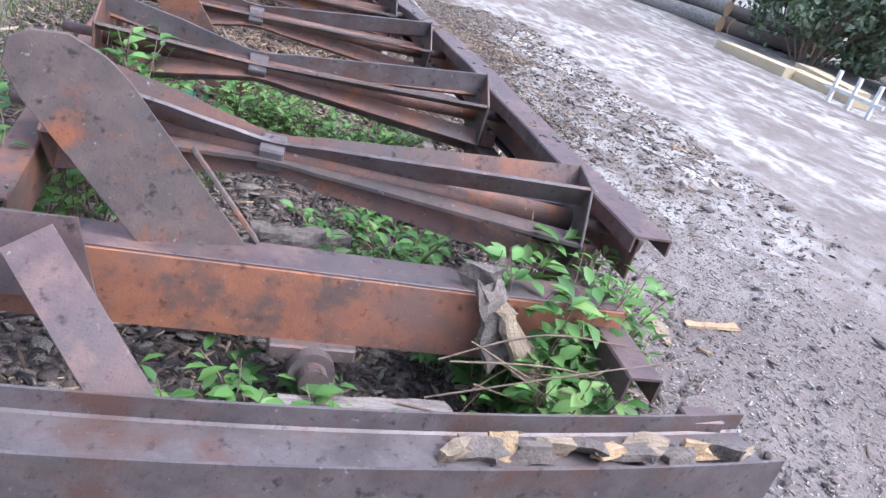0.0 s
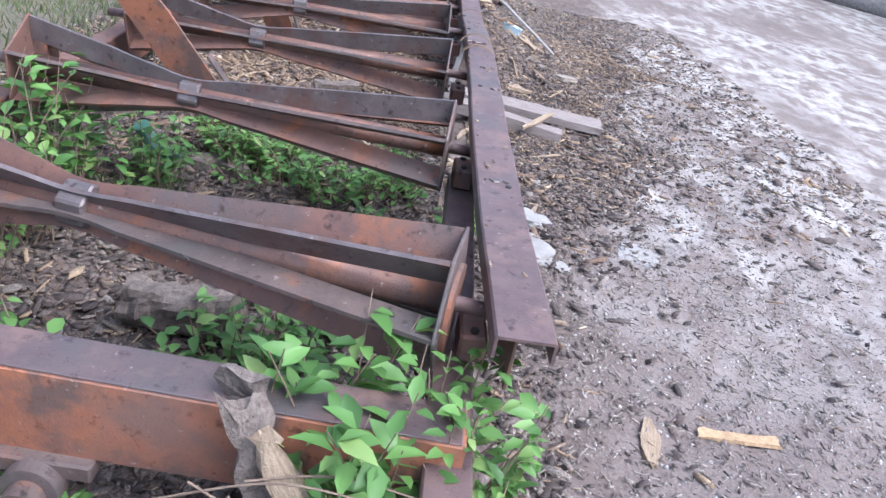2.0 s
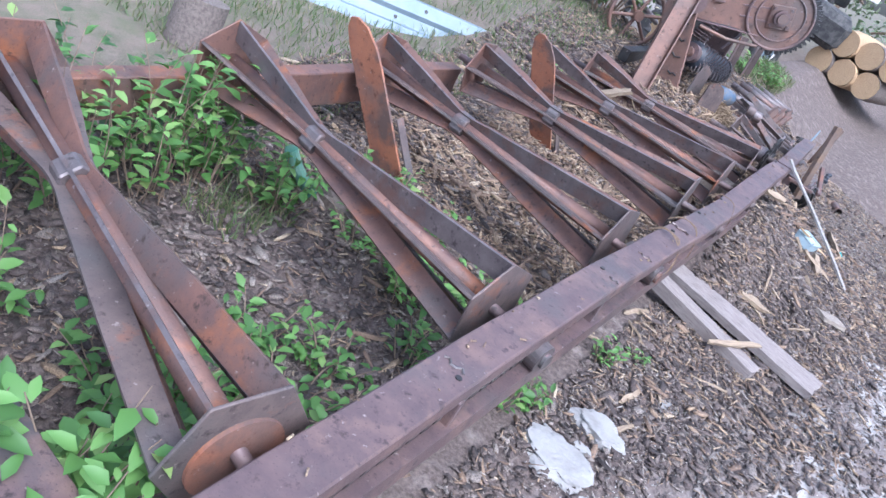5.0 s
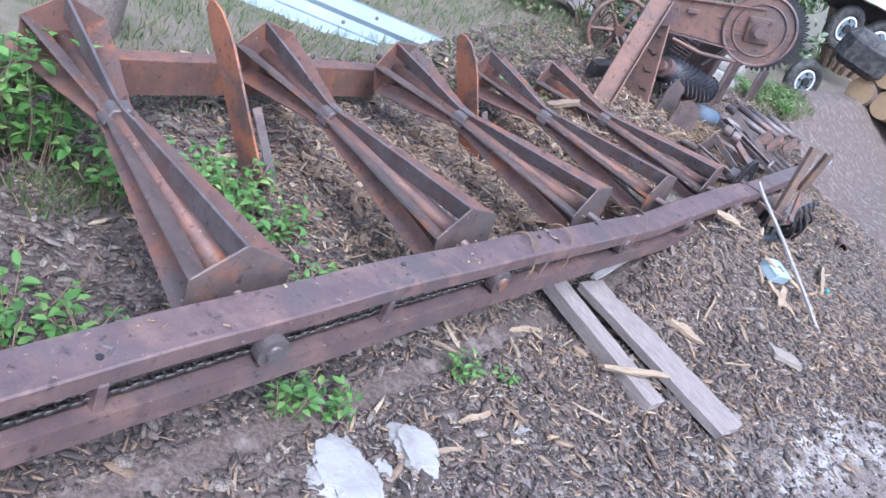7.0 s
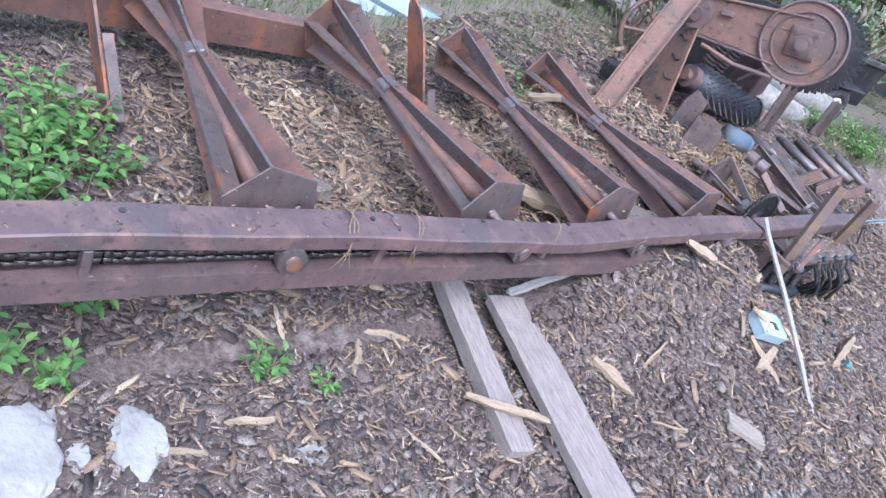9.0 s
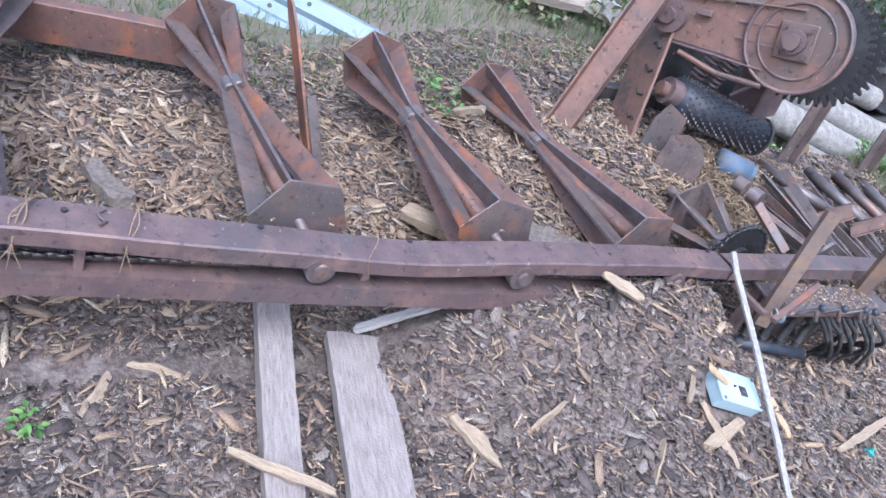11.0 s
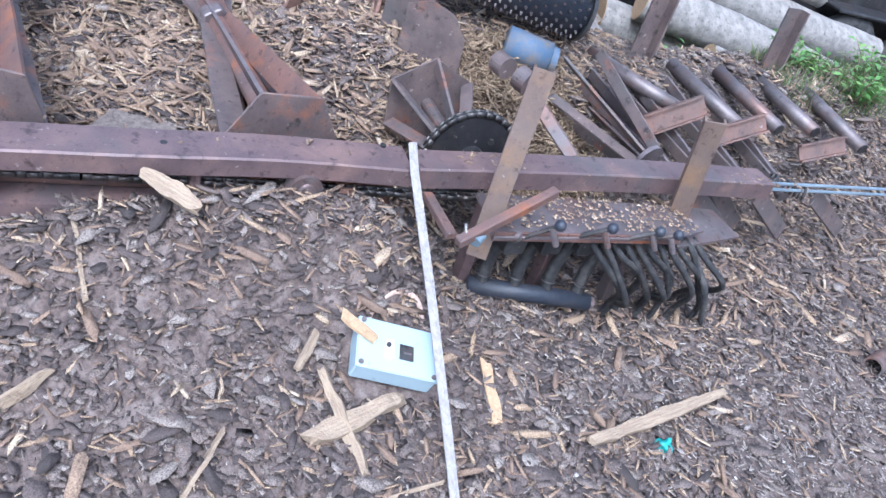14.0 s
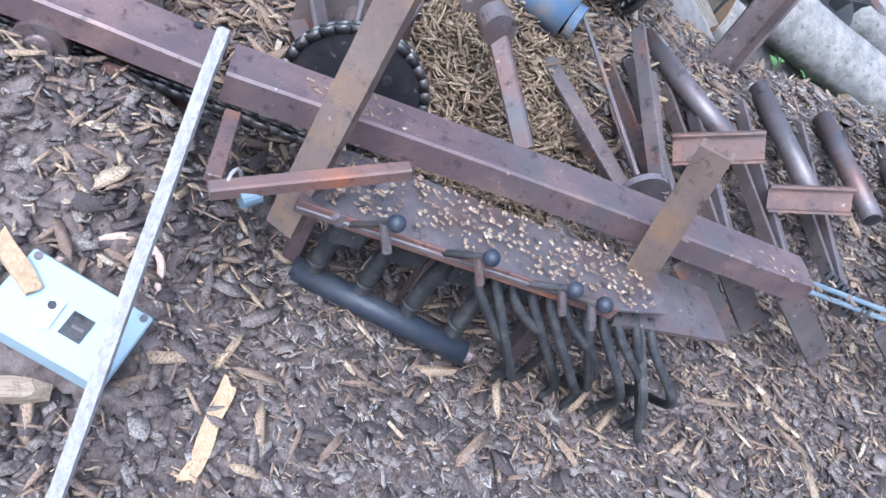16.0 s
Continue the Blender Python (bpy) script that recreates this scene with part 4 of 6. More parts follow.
rock((0.39, 1.79, hz(0.39, 1.79) + 0.0), (0.17, 0.12, 0.05), "broken slab of chalky white rock", 1.0)
rock((0.45, 2.14, hz(0.45, 2.14) + 0.01), (0.13, 0.085, 0.055), "broken lump of chalky white rock", 2.0)
rock((0.46, 1.96, hz(0.46, 1.96)), (0.05, 0.04, 0.03), "small crumb of chalky white rock", 3.0)
rock((0.60, 1.70, hz(0.60, 1.70)), (0.04, 0.05, 0.025), "small crumb of chalky white rock", 6.0)
rock((1.03, 1.95, hz(1.03, 1.95) - 0.01), (0.11, 0.14, 0.03), "flat crust of chalky white rock", 4.0)
rock((0.62, 2.72, hz(0.62, 2.72) - 0.005), (0.05, 0.08, 0.025), "flat crust of chalky white rock", 5.0)


def board(a, b, w, h, label, material=M_PLANK, roll=0.0, rough=0.006, cuts=14, group="loose boards", name="plank", cat="plank"):
    """A sawn board with uneven faces and frayed ends, a and b above the ground by their third number."""
    A = Vector((a[0], a[1], hz(a[0], a[1]) + a[2]))
    B = Vector((b[0], b[1], hz(b[0], b[1]) + b[2]))
    m, ln = between(A, B)
    m = m @ Matrix.Rotation(radians(roll), 4, "X")
    bm = bmesh.new()
    rings = []
    prof = [(-0.5, -0.5), (-0.2, -0.5), (0.2, -0.5), (0.5, -0.5), (0.5, 0.5), (0.2, 0.5), (-0.2, 0.5), (-0.5, 0.5)]
    for k in range(cuts + 1):
        s = k / cuts
        rings.append([])
        for p, q in prof:
            v = Vector(((s - 0.5) * ln, p * w, q * h))
            if material is M_SPLINT:
                v.y *= 0.45 + 0.55 * math.sin(math.pi * min(1, 0.12 + 0.8 * s)) + 0.15 * noise.noise(Vector((s * 9, ln * 50, p)))
            d = noise.noise_vector(m @ v * 14) * rough
            if k in (0, cuts):
                d.x += noise.noise(m @ v * 40) * rough * 3
            rings[-1].append(bm.verts.new(v + d))
    for r0, r1 in zip(rings, rings[1:]):
        for i in range(8):
            bm.faces.new((r0[i], r0[(i + 1) % 8], r1[(i + 1) % 8], r1[i]))
    bm.faces.new(rings[0][::-1])
    bm.faces.new(rings[-1])
    bmesh.ops.recalc_face_normals(bm, faces=bm.faces[:])
    ob = part(name, bm, material)
    ob.matrix_world = m
    return tagged(ob, label, cat, group)


board((-0.20, 3.77, 0.06), (0.86, 3.62, 0.03), 0.13, 0.08, "weathered grey timber running out from under the rail")
board((0.06, 4.08, 0.06), (1.20, 3.91, 0.04), 0.24, 0.05, "weathered grey board lying on bark")
board((0.56, 3.48, 0.08), (0.80, 3.78, 0.13), 0.035, 0.02, "pale split stick across the timber", M_SPLINT, 20, 0.008)
board((1.02, 5.02, 0.03), (1.18, 5.20, 0.02), 0.12, 0.03, "short weathered board end", M_PLANKY)
board((0.06, 4.07, 0.12), (0.13, 4.50, 0.09), 0.04, 0.02, "grey stick beside the board", M_LATH, 0, 0.006)
board((0.52, 4.35, 0.03), (0.72, 4.50, 0.03), 0.06, 0.025, "split pale offcut lying on the bark", M_SPLINT, 10, 0.012)
board((0.84, 5.47, 0.03), (0.755, 5.76, 0.05), 0.055, 0.03, "split yellowish stick beside the switch box", M_SPLINT, 10, 0.012)
board((0.66, 5.53, 0.05), (0.94, 5.62, 0.02), 0.035, 0.02, "thin split stick lying on the bark", M_SPLINT, 40, 0.010)
board((0.66, 5.46, 0.04), (0.56, 5.53, 0.05), 0.022, 0.018, "thin split stick lying on the bark", M_SPLINT, 40, 0.008)
board((0.93, 6.38, 0.03), (0.75, 7.12, 0.03), 0.045, 0.025, "long split pale stick on bark", M_SPLINT, 15, 0.010)
board((0.62, 6.10, 0.02), (0.84, 6.07, 0.02), 0.035, 0.015, "rust-brown sliver on bark", M_CUT, 0, 0.010)
board((-1.08, -0.36, 0.12), (-0.58, -0.34, 0.12), 0.12, 0.16, "weathered square timber block under the frame", M_PLANK)
board((0.20, 5.05, 0.10), (0.33, 5.20, 0.10), 0.05, 0.02, "broken wood chunk lying on the bark", M_SPLINT, 30, 0.012)
board((-0.55, 4.45, 0.12), (-0.35, 4.72, 0.12), 0.12, 0.05, "flat broken wood chunk between rollers", M_SPLINT, 5, 0.015)
board((-1.25, 4.95, 0.20), (-1.05, 5.0, 0.32), 0.08, 0.03, "pale broken slab standing in bark", M_SPLINT, 20, 0.012)
board((-0.36, 4.95, 0.06), (-0.07, 5.45, 0.05), 0.20, 0.10, "grey ridged bark slab behind the rail", M_BARK, 0, 0.03, 24)
board((-0.80, 3.10, 0.06), (-0.55, 3.22, 0.06), 0.09, 0.05, "dark rotten wood chunk", M_BARK, 0, 0.02)
board((-1.25, 2.05, 0.0), (-0.95, 2.02, 0.02), 0.14, 0.07, "dark ridged bark slab", M_BARK, 0, 0.03, 20)
board((0.30, 1.15, 0.02), (0.55, 1.18, 0.02), 0.02, 0.012, "thin split stick lying on the bark", M_SPLINT, 0, 0.006)
board((0.95, 0.62, 0.01), (1.22, 0.60, 0.01), 0.05, 0.015, "rust-brown bark strip on the yard", M_CUT, 0, 0.015)
board((0.72, 0.42, 0.01), (0.76, 0.62, 0.01), 0.06, 0.02, "split wood chunk on the yard", M_SPLINT, 0, 0.015)
board((0.45, 2.05, 0.02), (0.55, 2.35, 0.02), 0.025, 0.012, "thin pale stick lying on the bark", M_SPLINT, 0, 0.006)
board((0.55, 5.60, 0.10), (0.62, 5.69, 0.105), 0.035, 0.012, "orange-brown wood sliver lying on the switch box", M_CUT, 0, 0.006)
for k, (x, y, a) in enumerate(((0.05, 2.70, 30), (0.45, 2.55, 80), (0.25, 3.10, 150), (0.70, 3.20, 20), (0.15, 3.30, 60), (0.60, 4.75, 110), (0.35, 4.90, 10), (0.95, 4.6, 50), (0.85, 5.2, 140), (1.0, 5.75, 95))):
    c, s = math.cos(radians(a)) * 0.09, math.sin(radians(a)) * 0.09
    board((x - c, y - s, 0.015), (x + c, y + s, 0.03), 0.018 + 0.012 * (k % 3), 0.012, "split yellow-brown wood sliver on bark", M_SPLINT, 15 * k, 0.010, 8)
for k in range(13):
    x = -0.78 + 0.068 * k
    z0 = 0.215
    A, B = Vector((x, -0.73 + 0.02 * (k % 3), z0)), Vector((x + 0.07 + 0.02 * (k % 2), -0.715 - 0.02 * (k % 2), z0 + 0.02))
    A.z, B.z = 0.222 - hz(A.x, A.y), 0.235 - hz(B.x, B.y)
    board(A, B, 0.04 + 0.012 * (k % 3), 0.022, "broken bark chunk in the trough", (M_SPLINT, M_BARK, M_CUT, M_BARK)[k % 4], 25 * k, 0.016, 6, "bark chunks in the trough", "bark_chunk", "bark")
lg = rod((-1.10, 0.80, -0.10), (-0.72, 0.72, -0.06), 0.085, 26)
bmesh.ops.subdivide_edges(lg, edges=[e for e in lg.edges if e.calc_length() > 0.2], cuts=8)
for v in lg.verts:
    v.co += v.normal * noise.noise(v.co * 16) * 0.035
tagged(part("rotten_log", lg, M_BARK), "rotten weathered log in the leaves", "log")
hb = thing("shaft_hub", "greasy round bearing hub under the cross beam", "bearing")
part("housing", disc((-0.97, -0.13, 0.0), (0, -1, 0.1), 0.07, 0.10, 26), M_WORN, hb)
part("shaft_end", disc((-0.97, -0.20, 0.005), (0, -1, 0.1), 0.045, 0.06, 22), M_ROLL, hb)
part("mount", bar((-1.10, -0.10, 0.045), (-0.84, -0.11, 0.045), 0.06, 0.05, 0.006), M_ROLL, hb)
for k, (a, b, w, m) in enumerate((((-0.50, -0.16, 0.35), (-0.42, -0.22, 0.10), 0.09, M_BARK), ((-0.46, -0.19, 0.30), (-0.26, -0.30, 0.03), 0.07, M_SPLINT), ((-0.38, -0.20, 0.16), (-0.12, -0.34, -0.02), 0.06, M_BARK), ((-0.55, -0.10, 0.335), (-0.47, -0.14, 0.35), 0.10, M_BARK), ((-0.30, -0.28, 0.02), (-0.02, -0.36, -0.06), 0.045, M_CUT))):
    board((a[0], a[1], a[2] - hz(*a[:2])), (b[0], b[1], b[2] - hz(*b[:2])), w, 0.022, "peeled strip of brown bark hanging over the beam", m, 35 + 20 * k, 0.03, 14, "bark on the beam end", "bark_strip", "bark")
tl = bmesh.new()
bmesh.ops.create_icosphere(tl, subdivisions=3, radius=0.03, matrix=pose(0.93, 6.72, hz(0.93, 6.72) + 0.01))
for v in tl.verts:
    v.co += v.normal * noise.noise(v.co * 45) * 0.02
tagged(part("plastic_scrap", tl, M_TEAL), "crumpled teal plastic scrap on bark", "plastic scrap")
po = rod((0.70, 8.01, hz(0.7, 8) + 0.03), (0.62, 8.25, hz(0.6, 8.2) + 0.02), 0.045, 20, caps=False)
bmesh.ops.solidify(po, geom=po.faces[:], thickness=0.008)
tagged(part("pipe_stub", po, M_ROLL), "short open pipe end in the bark", "pipe")
gp = tube(curve([(-1.40, 1.78, 0.16), (-1.36, 1.83, 0.06), (-1.28, 1.90, -0.04)], 5), 0.035, 12)
tagged(part("green_pipe", gp, M_GREENPIPE), "faded green plastic pipe in the weeds", "pipe")
for y, n in ((2.85, 3), (3.15, 2), (3.95, 1)):
    for k in range(n):
        p = curve([(RX - 0.09, y + 0.02 * k, RZ - 0.02), (RX - 0.03, y + 0.01 * k, RZ + 0.03), (RX + 0.06, y - 0.02 * k, RZ + 0.025), (RX + 0.10, y - 0.03, RZ - 0.04), (RX + 0.11, y - 0.04 * k, RZ - 0.13)], 4)
        tagged(part("fibre_strand", tube(p, 0.0032, 5, taper=0.0015), M_STRAW), "frayed bark fibre caught on the rail", "fibre", "fibres on the rail")

# ---------------------------------------------------------------- behind the case: guard beam, planks, posts, scrap
gb = thing("guard_beam", "galvanised steel beam with punched holes", "steel beam")
gprof = [(-0.210, 0), (-0.182, 0.03), (-0.070, 0.03), (-0.042, 0), (0.042, 0), (0.070, 0.03), (0.182, 0.03), (0.210, 0), (0.210, -0.006), (0.182, 0.022), (0.070, 0.022), (0.042, -0.006), (-0.042, -0.006), (-0.070, 0.022), (-0.182, 0.022), (-0.210, -0.006)]
GA, GB = Vector((-3.87, 3.00, 0.22)), Vector((-2.03, 5.34, 0.10))
part("web", extrude(gprof, GA, GB, up=(0.60, -0.48, 0.64)), M_GALV, gb)
gm, gl = between(GA, GB, (0.60, -0.48, 0.64))
for k in range(13):
    part("punched_hole", disc(gm @ Vector((-gl / 2 + 0.2 + 0.24 * k, 0.126 if k % 2 else -0.0, 0.031 if k % 2 else 0.003)), gm.to_3x3() @ Vector((0, 0, 1)), 0.016, 0.004, 14), M_DARK, gb)
tagged(part("support_timber", bar((-4.05, 3.20, -0.08), (-2.40, 5.25, -0.05), 0.16, 0.14, 0.01), M_PLANKY), "old timber under the guard beam", "timber")
board((-3.75, 4.6, 0.25), (-2.55, 6.5, 0.22), 0.14, 0.06, "long weathered board behind the guard beam", M_PLANKY, 20)
board((-3.9, 5.0, 0.15), (-2.9, 6.7, 0.14), 0.12, 0.05, "long weathered board behind the guard beam", M_PLANKY, 0)
for k in range(7):
    board((-3.9 + 0.3 * k, 6.3 + 0.13 * k, 0.15 + 0.07 * (k % 3)), (-2.9 + 0.15 * k, 6.9 + 0.22 * k, 0.1 + 0.06 * (k % 2)), 0.12, 0.05, "old board in the scrap heap", M_PLANKY if k % 2 else M_LATH, 15 * k, group="boards in the scrap heap")
st = rod((-2.75, 2.25, hz(-2.7, 2.2) - 0.02), (-2.77, 2.30, 0.24), 0.15, 24)
tagged(part("tree_stump", st, M_BARK), "grey weathered stump behind the case", "stump")
for k, (a, b, w) in enumerate((((-4.2, 7.0, 0.55), (-2.6, 8.3, 0.75), 0.10), ((-4.3, 7.6, 0.8), (-2.8, 8.8, 0.85), 0.08), ((-3.6, 6.6, 0.9), (-2.5, 8.0, 0.45), 0.06), ((-3.5, 6.9, 1.1), (-2.45, 8.1, 0.55), 0.05), ((-4.5, 8.4, 0.4), (-2.4, 9.2, 0.6), 0.14), ((-3.2, 7.4, 0.2), (-3.1, 7.6, 1.3), 0.09), ((-2.5, 8.2, 0.2), (-2.5, 8.3, 1.2), 0.08))):
    tagged(part("scrap_beam", bar(a, b, w, w * 0.8, 0.008), M_DARK if k % 3 else M_TYRE), "dark greasy steel beam in the scrap heap", "scrap steel", "scrap heap steel")
for k, (c, s) in enumerate((((-3.5, 8.2, 0.55), (0.7, 0.9, 0.6)), ((-2.6, 8.7, 0.55), (0.6, 0.5, 0.5)), ((-4.6, 7.8, 0.5), (0.9, 0.8, 0.6)), ((-2.3, 7.6, 0.55), (0.4, 0.5, 0.35)))):
    sc = thing("scrap_engine", "dark oily machine block in the scrap heap", "scrap machine", "scrap machine blocks")
    part("block", box(bmesh.new(), *s, pose(*c, 6 * k, 8, 20 * k), 0.04), M_DARK, sc)
    part("cover", box(bmesh.new(), s[0] * 0.7, s[1] * 0.7, 0.12, pose(c[0], c[1], c[2] + s[2] * 0.55, 6 * k, 8, 20 * k), 0.02), M_TYRE, sc)
    part("pulley", disc((c[0] + s[0] * 0.55, c[1] - s[1] * 0.3, c[2]), (1, -0.4, 0.2), 0.17, 0.06, 28), M_DARK, sc)
    part("tube", rod((c[0] + s[0] * 0.3, c[1] - s[1] * 0.6, c[2] + 0.3), (c[0] + s[0] * 0.6, c[1] + s[1] * 0.6, c[2] + 0.1), 0.03, 12), M_WORN, sc)
chain([(-3.4, 6.4, 1.2), (-2.9, 7.2, 0.95), (-2.45, 7.95, 0.55)], 0.05, "greasy conveyor chain draped over scrap", 0.05)


# ---------------------------------------------------------------- logs, trailer, tyres
def log(a, b, r, label, material=M_BARE, group="peeled logs", seed=0.0):
    th = thing("log", label, "log", group)
    a, b = Vector(a), Vector(b)
    n = 14
    m, ln = between(a, b)
    bm = bmesh.new()
    rings = []
    for k in range(n + 1):
        s = k / n
        off = Vector((0, noise.noise(Vector((s * 2, seed, 0))) * r * 0.5, noise.noise(Vector((s * 2, 0, seed))) * r * 0.3))
        rr = r * (1.05 - 0.15 * s)
        ringv = []
        for j in range(18):
            q = 2 * math.pi * j / 18
            d = Vector((0, math.cos(q), math.sin(q)))
            w = 1 + 0.09 * noise.noise(Vector((s * ln * 4, math.cos(q) * 2 + seed, math.sin(q) * 2)))
            ringv.append(bm.verts.new(m @ (Vector(((s - 0.5) * ln, 0, 0)) + off + d * rr * w)))
        rings.append(ringv)
    for r0, r1 in zip(rings, rings[1:]):
        for j in range(18):
            bm.faces.new((r0[j], r0[(j + 1) % 18], r1[(j + 1) % 18], r1[j]))
    bmesh.ops.recalc_face_normals(bm, faces=bm.faces[:])
    part("trunk", bm, material, th, smooth=True)
    for rg, d in ((rings[0], -1), (rings[-1], 1)):
        off = noise.noise(Vector((0 if d < 0 else 2, seed, 0))) * r * 0.5, noise.noise(Vector((0 if d < 0 else 2, 0, seed))) * r * 0.3
        e2 = m @ Vector((d * ln / 2, *off))
        u = (b - a).normalized() * d
        part("cut_end", disc(e2 - u * 0.004, u, r * (1.02 if d < 0 else 0.87), 0.012, 18), M_CUT, th)
    return th


log((-2.10, 8.25, 0.52), (-1.34, 9.95, 0.36), 0.15, "long grey peeled log behind the stakes", seed=1)
log((-1.62, 8.55, 0.32), (-1.12, 9.85, 0.19), 0.13, "grey peeled log with a split yellow end", seed=2)
log((-2.55, 8.35, 0.64), (-1.87, 10.30, 0.50), 0.15, "grey mottled peeled log on the pile", seed=3)
log((-2.30, 8.10, 0.28), (-1.72, 9.90, 0.14), 0.14, "grey peeled log at the bottom of the pile", seed=4)
log((-2.65, 8.45, 0.88), (-2.12, 9.80, 0.80), 0.12, "mottled white log on top of the pile", seed=5)
for k in range(6):
    log((-1.0 + 0.42 * (k % 3) + 0.2 * (k // 3), 13.3, 0.75 + 0.40 * (k // 3)), (-0.2 + 0.42 * (k % 3) + 0.2 * (k // 3), 16.0, 0.75 + 0.40 * (k // 3)), 0.21, "bark-covered saw log with a tan cut end", M_CUT if k % 2 else M_BARK, "saw logs in the yard", seed=k + 10.0)
tagged(part("tarpaulin", box(bmesh.new(), 0.8, 0.5, 0.55, pose(-1.25, 13.2, 1.25, 10, 6, 20), 0.12), M_TYRE), "dark folded tarpaulin on the saw logs", "tarpaulin")


def wheel(c, axis, r, label, parent=None):
    th = parent or thing("wheel", label, "wheel", "trailer wheels")
    c, axis = Vector(c), Vector(axis).normalized()
    ty = ring(c, axis, r * 0.78, r * 0.24, 40, 12)
    tyre = part("tyre", ty, M_TYRE, th, "worn black tyre", True)
    part("rim", disc(c, axis, r * 0.50, r * 0.34, 32), M_GALV, th, "dull pale wheel rim")
    part("rim_lip", ring(c + axis * r * 0.17, axis, r * 0.50, r * 0.05, 32, 6), M_WHITE, th)
    part("hub", disc(c + axis * r * 0.18, axis, r * 0.2, 0.06, 16), M_DARK, th)
    for k in range(5):
        a = 2 * math.pi * k / 5
        u = axis.cross(Vector((0, 0, 1))).normalized()
        v = axis.cross(u)
        part("lug_nut", disc(c + axis * r * 0.18 + 0.34 * r * (math.cos(a) * u + math.sin(a) * v), axis, 0.02, 0.03, 6), M_DARK, th)
    return th


trl = thing("dump_trailer", "black steel trailer behind the log pile", "trailer")
TM = pose(-3.13, 10.9, 0.70, 0, 0, -4)
part("side_panel", box(bmesh.new(), 0.06, 3.0, 0.55, TM @ pose(0.62, 0, 0), 0.01), M_DARK, trl)
part("side_panel", box(bmesh.new(), 0.06, 3.0, 0.55, TM @ pose(-0.62, 0, 0), 0.01), M_DARK, trl)
part("front_panel", box(bmesh.new(), 1.3, 0.06, 0.55, TM @ pose(0, -1.5, 0), 0.01), M_DARK, trl)
part("floor", box(bmesh.new(), 1.3, 3.0, 0.06, TM @ pose(0, 0, -0.27), 0.01), M_DARK, trl)
part("top_rail", box(bmesh.new(), 0.09, 3.06, 0.07, TM @ pose(0.64, 0, 0.3), 0.01), M_TYRE, trl)
part("fender", box(bmesh.new(), 0.28, 1.5, 0.03, TM @ pose(0.82, 0.1, -0.02), 0.01), M_DARK, trl)
for y in (-0.35, 0.42):
    wheel(TM @ Vector((0.85, y, -0.36)), TM.to_3x3() @ Vector((1, 0, 0)), 0.33, "trailer wheel", trl)
wheel((-1.75, 13.0, 0.50), (0.8, -0.5, 0.1), 0.34, "old tyre on a white rim leaning by the yard")

wt = thing("flat_truck", "flat-bed truck with a white side rail and ribbed panel", "truck")
FM = pose(-2.6, 17.0, 2.0, 0, 0, 62)
part("side_rail", box(bmesh.new(), 5.2, 0.10, 0.28, FM, 0.01), M_WHITE, wt, "chipped white side rail")
part("bed", box(bmesh.new(), 5.2, 2.0, 0.14, FM @ pose(0, 1.05, 0.1), 0.01), M_PLANKY, wt)
part("underframe", box(bmesh.new(), 5.0, 0.6, 0.35, FM @ pose(0, 0.8, -0.35), 0.03), M_DARK, wt)
for k in range(22):
    part("panel_rib", box(bmesh.new(), 0.05, 0.04, 1.1, FM @ pose(-0.2 + 0.12 * k, 0.9, 0.7), 0.008), M_WORN, wt)
part("back_panel", box(bmesh.new(), 2.9, 0.02, 1.1, FM @ pose(1.1, 0.94, 0.7)), M_TYRE, wt)
for x in (-1.6, 0.2, 1.2):
    wheel(FM @ Vector((x, 0.25, -0.75)), FM.to_3x3() @ Vector((0, -1, 0)), 0.45, "truck wheel", wt)

for k, (a, b, r) in enumerate((((8.6, 19.5, 0.05), (10.9, 14.9, 0.05), 0.24), ((9.1, 19.7, 0.05), (11.4, 15.1, 0.05), 0.24), ((8.9, 19.5, 0.45), (11.1, 15.1, 0.45), 0.23), ((11.0, 15.7, 0.0), (12.6, 13.8, 0.05), 0.20), ((11.4, 16.0, 0.0), (13.0, 14.2, 0.05), 0.20), ((11.3, 15.7, 0.35), (12.7, 14.1, 0.38), 0.19), ((6.0, 30.0, 0.1), (6.6, 21.0, 0.1), 0.26), ((6.6, 30.0, 0.1), (7.1, 21.2, 0.1), 0.26), ((6.3, 30.0, 0.5), (6.8, 21.4, 0.5), 0.25))):
    log(a, b, r, "long barked saw log across the yard", M_BARK if k % 2 else M_BARE, "saw logs across the yard", seed=k + 30.0)
for k, (a, b) in enumerate((((9.0, 11.9, 0.08), (9.2, 9.9, 0.08)), ((9.5, 10.3, 0.08), (9.3, 8.2, 0.08)), ((10.4, 11.0, 0.10), (10.0, 9.0, 0.08)))):
    board(a, b, 0.45, 0.18, "fresh sawn timber stack across the yard", M_TIMBER, 0, 0.004, 6, "fresh timber stacks")
fn = thing("white_rack", "small white painted rail across the yard", "rail")
for y in (7.3, 7.75, 8.2):
    part("post", bar((8.6, y, -0.2), (8.6, y, 0.35), 0.06, 0.06, 0.005, up=(0, 1, 0)), M_WHITE, fn)
part("rail", bar((8.6, 7.1, 0.05), (8.6, 8.4, 0.05), 0.04, 0.06, 0.005), M_WHITE, fn)

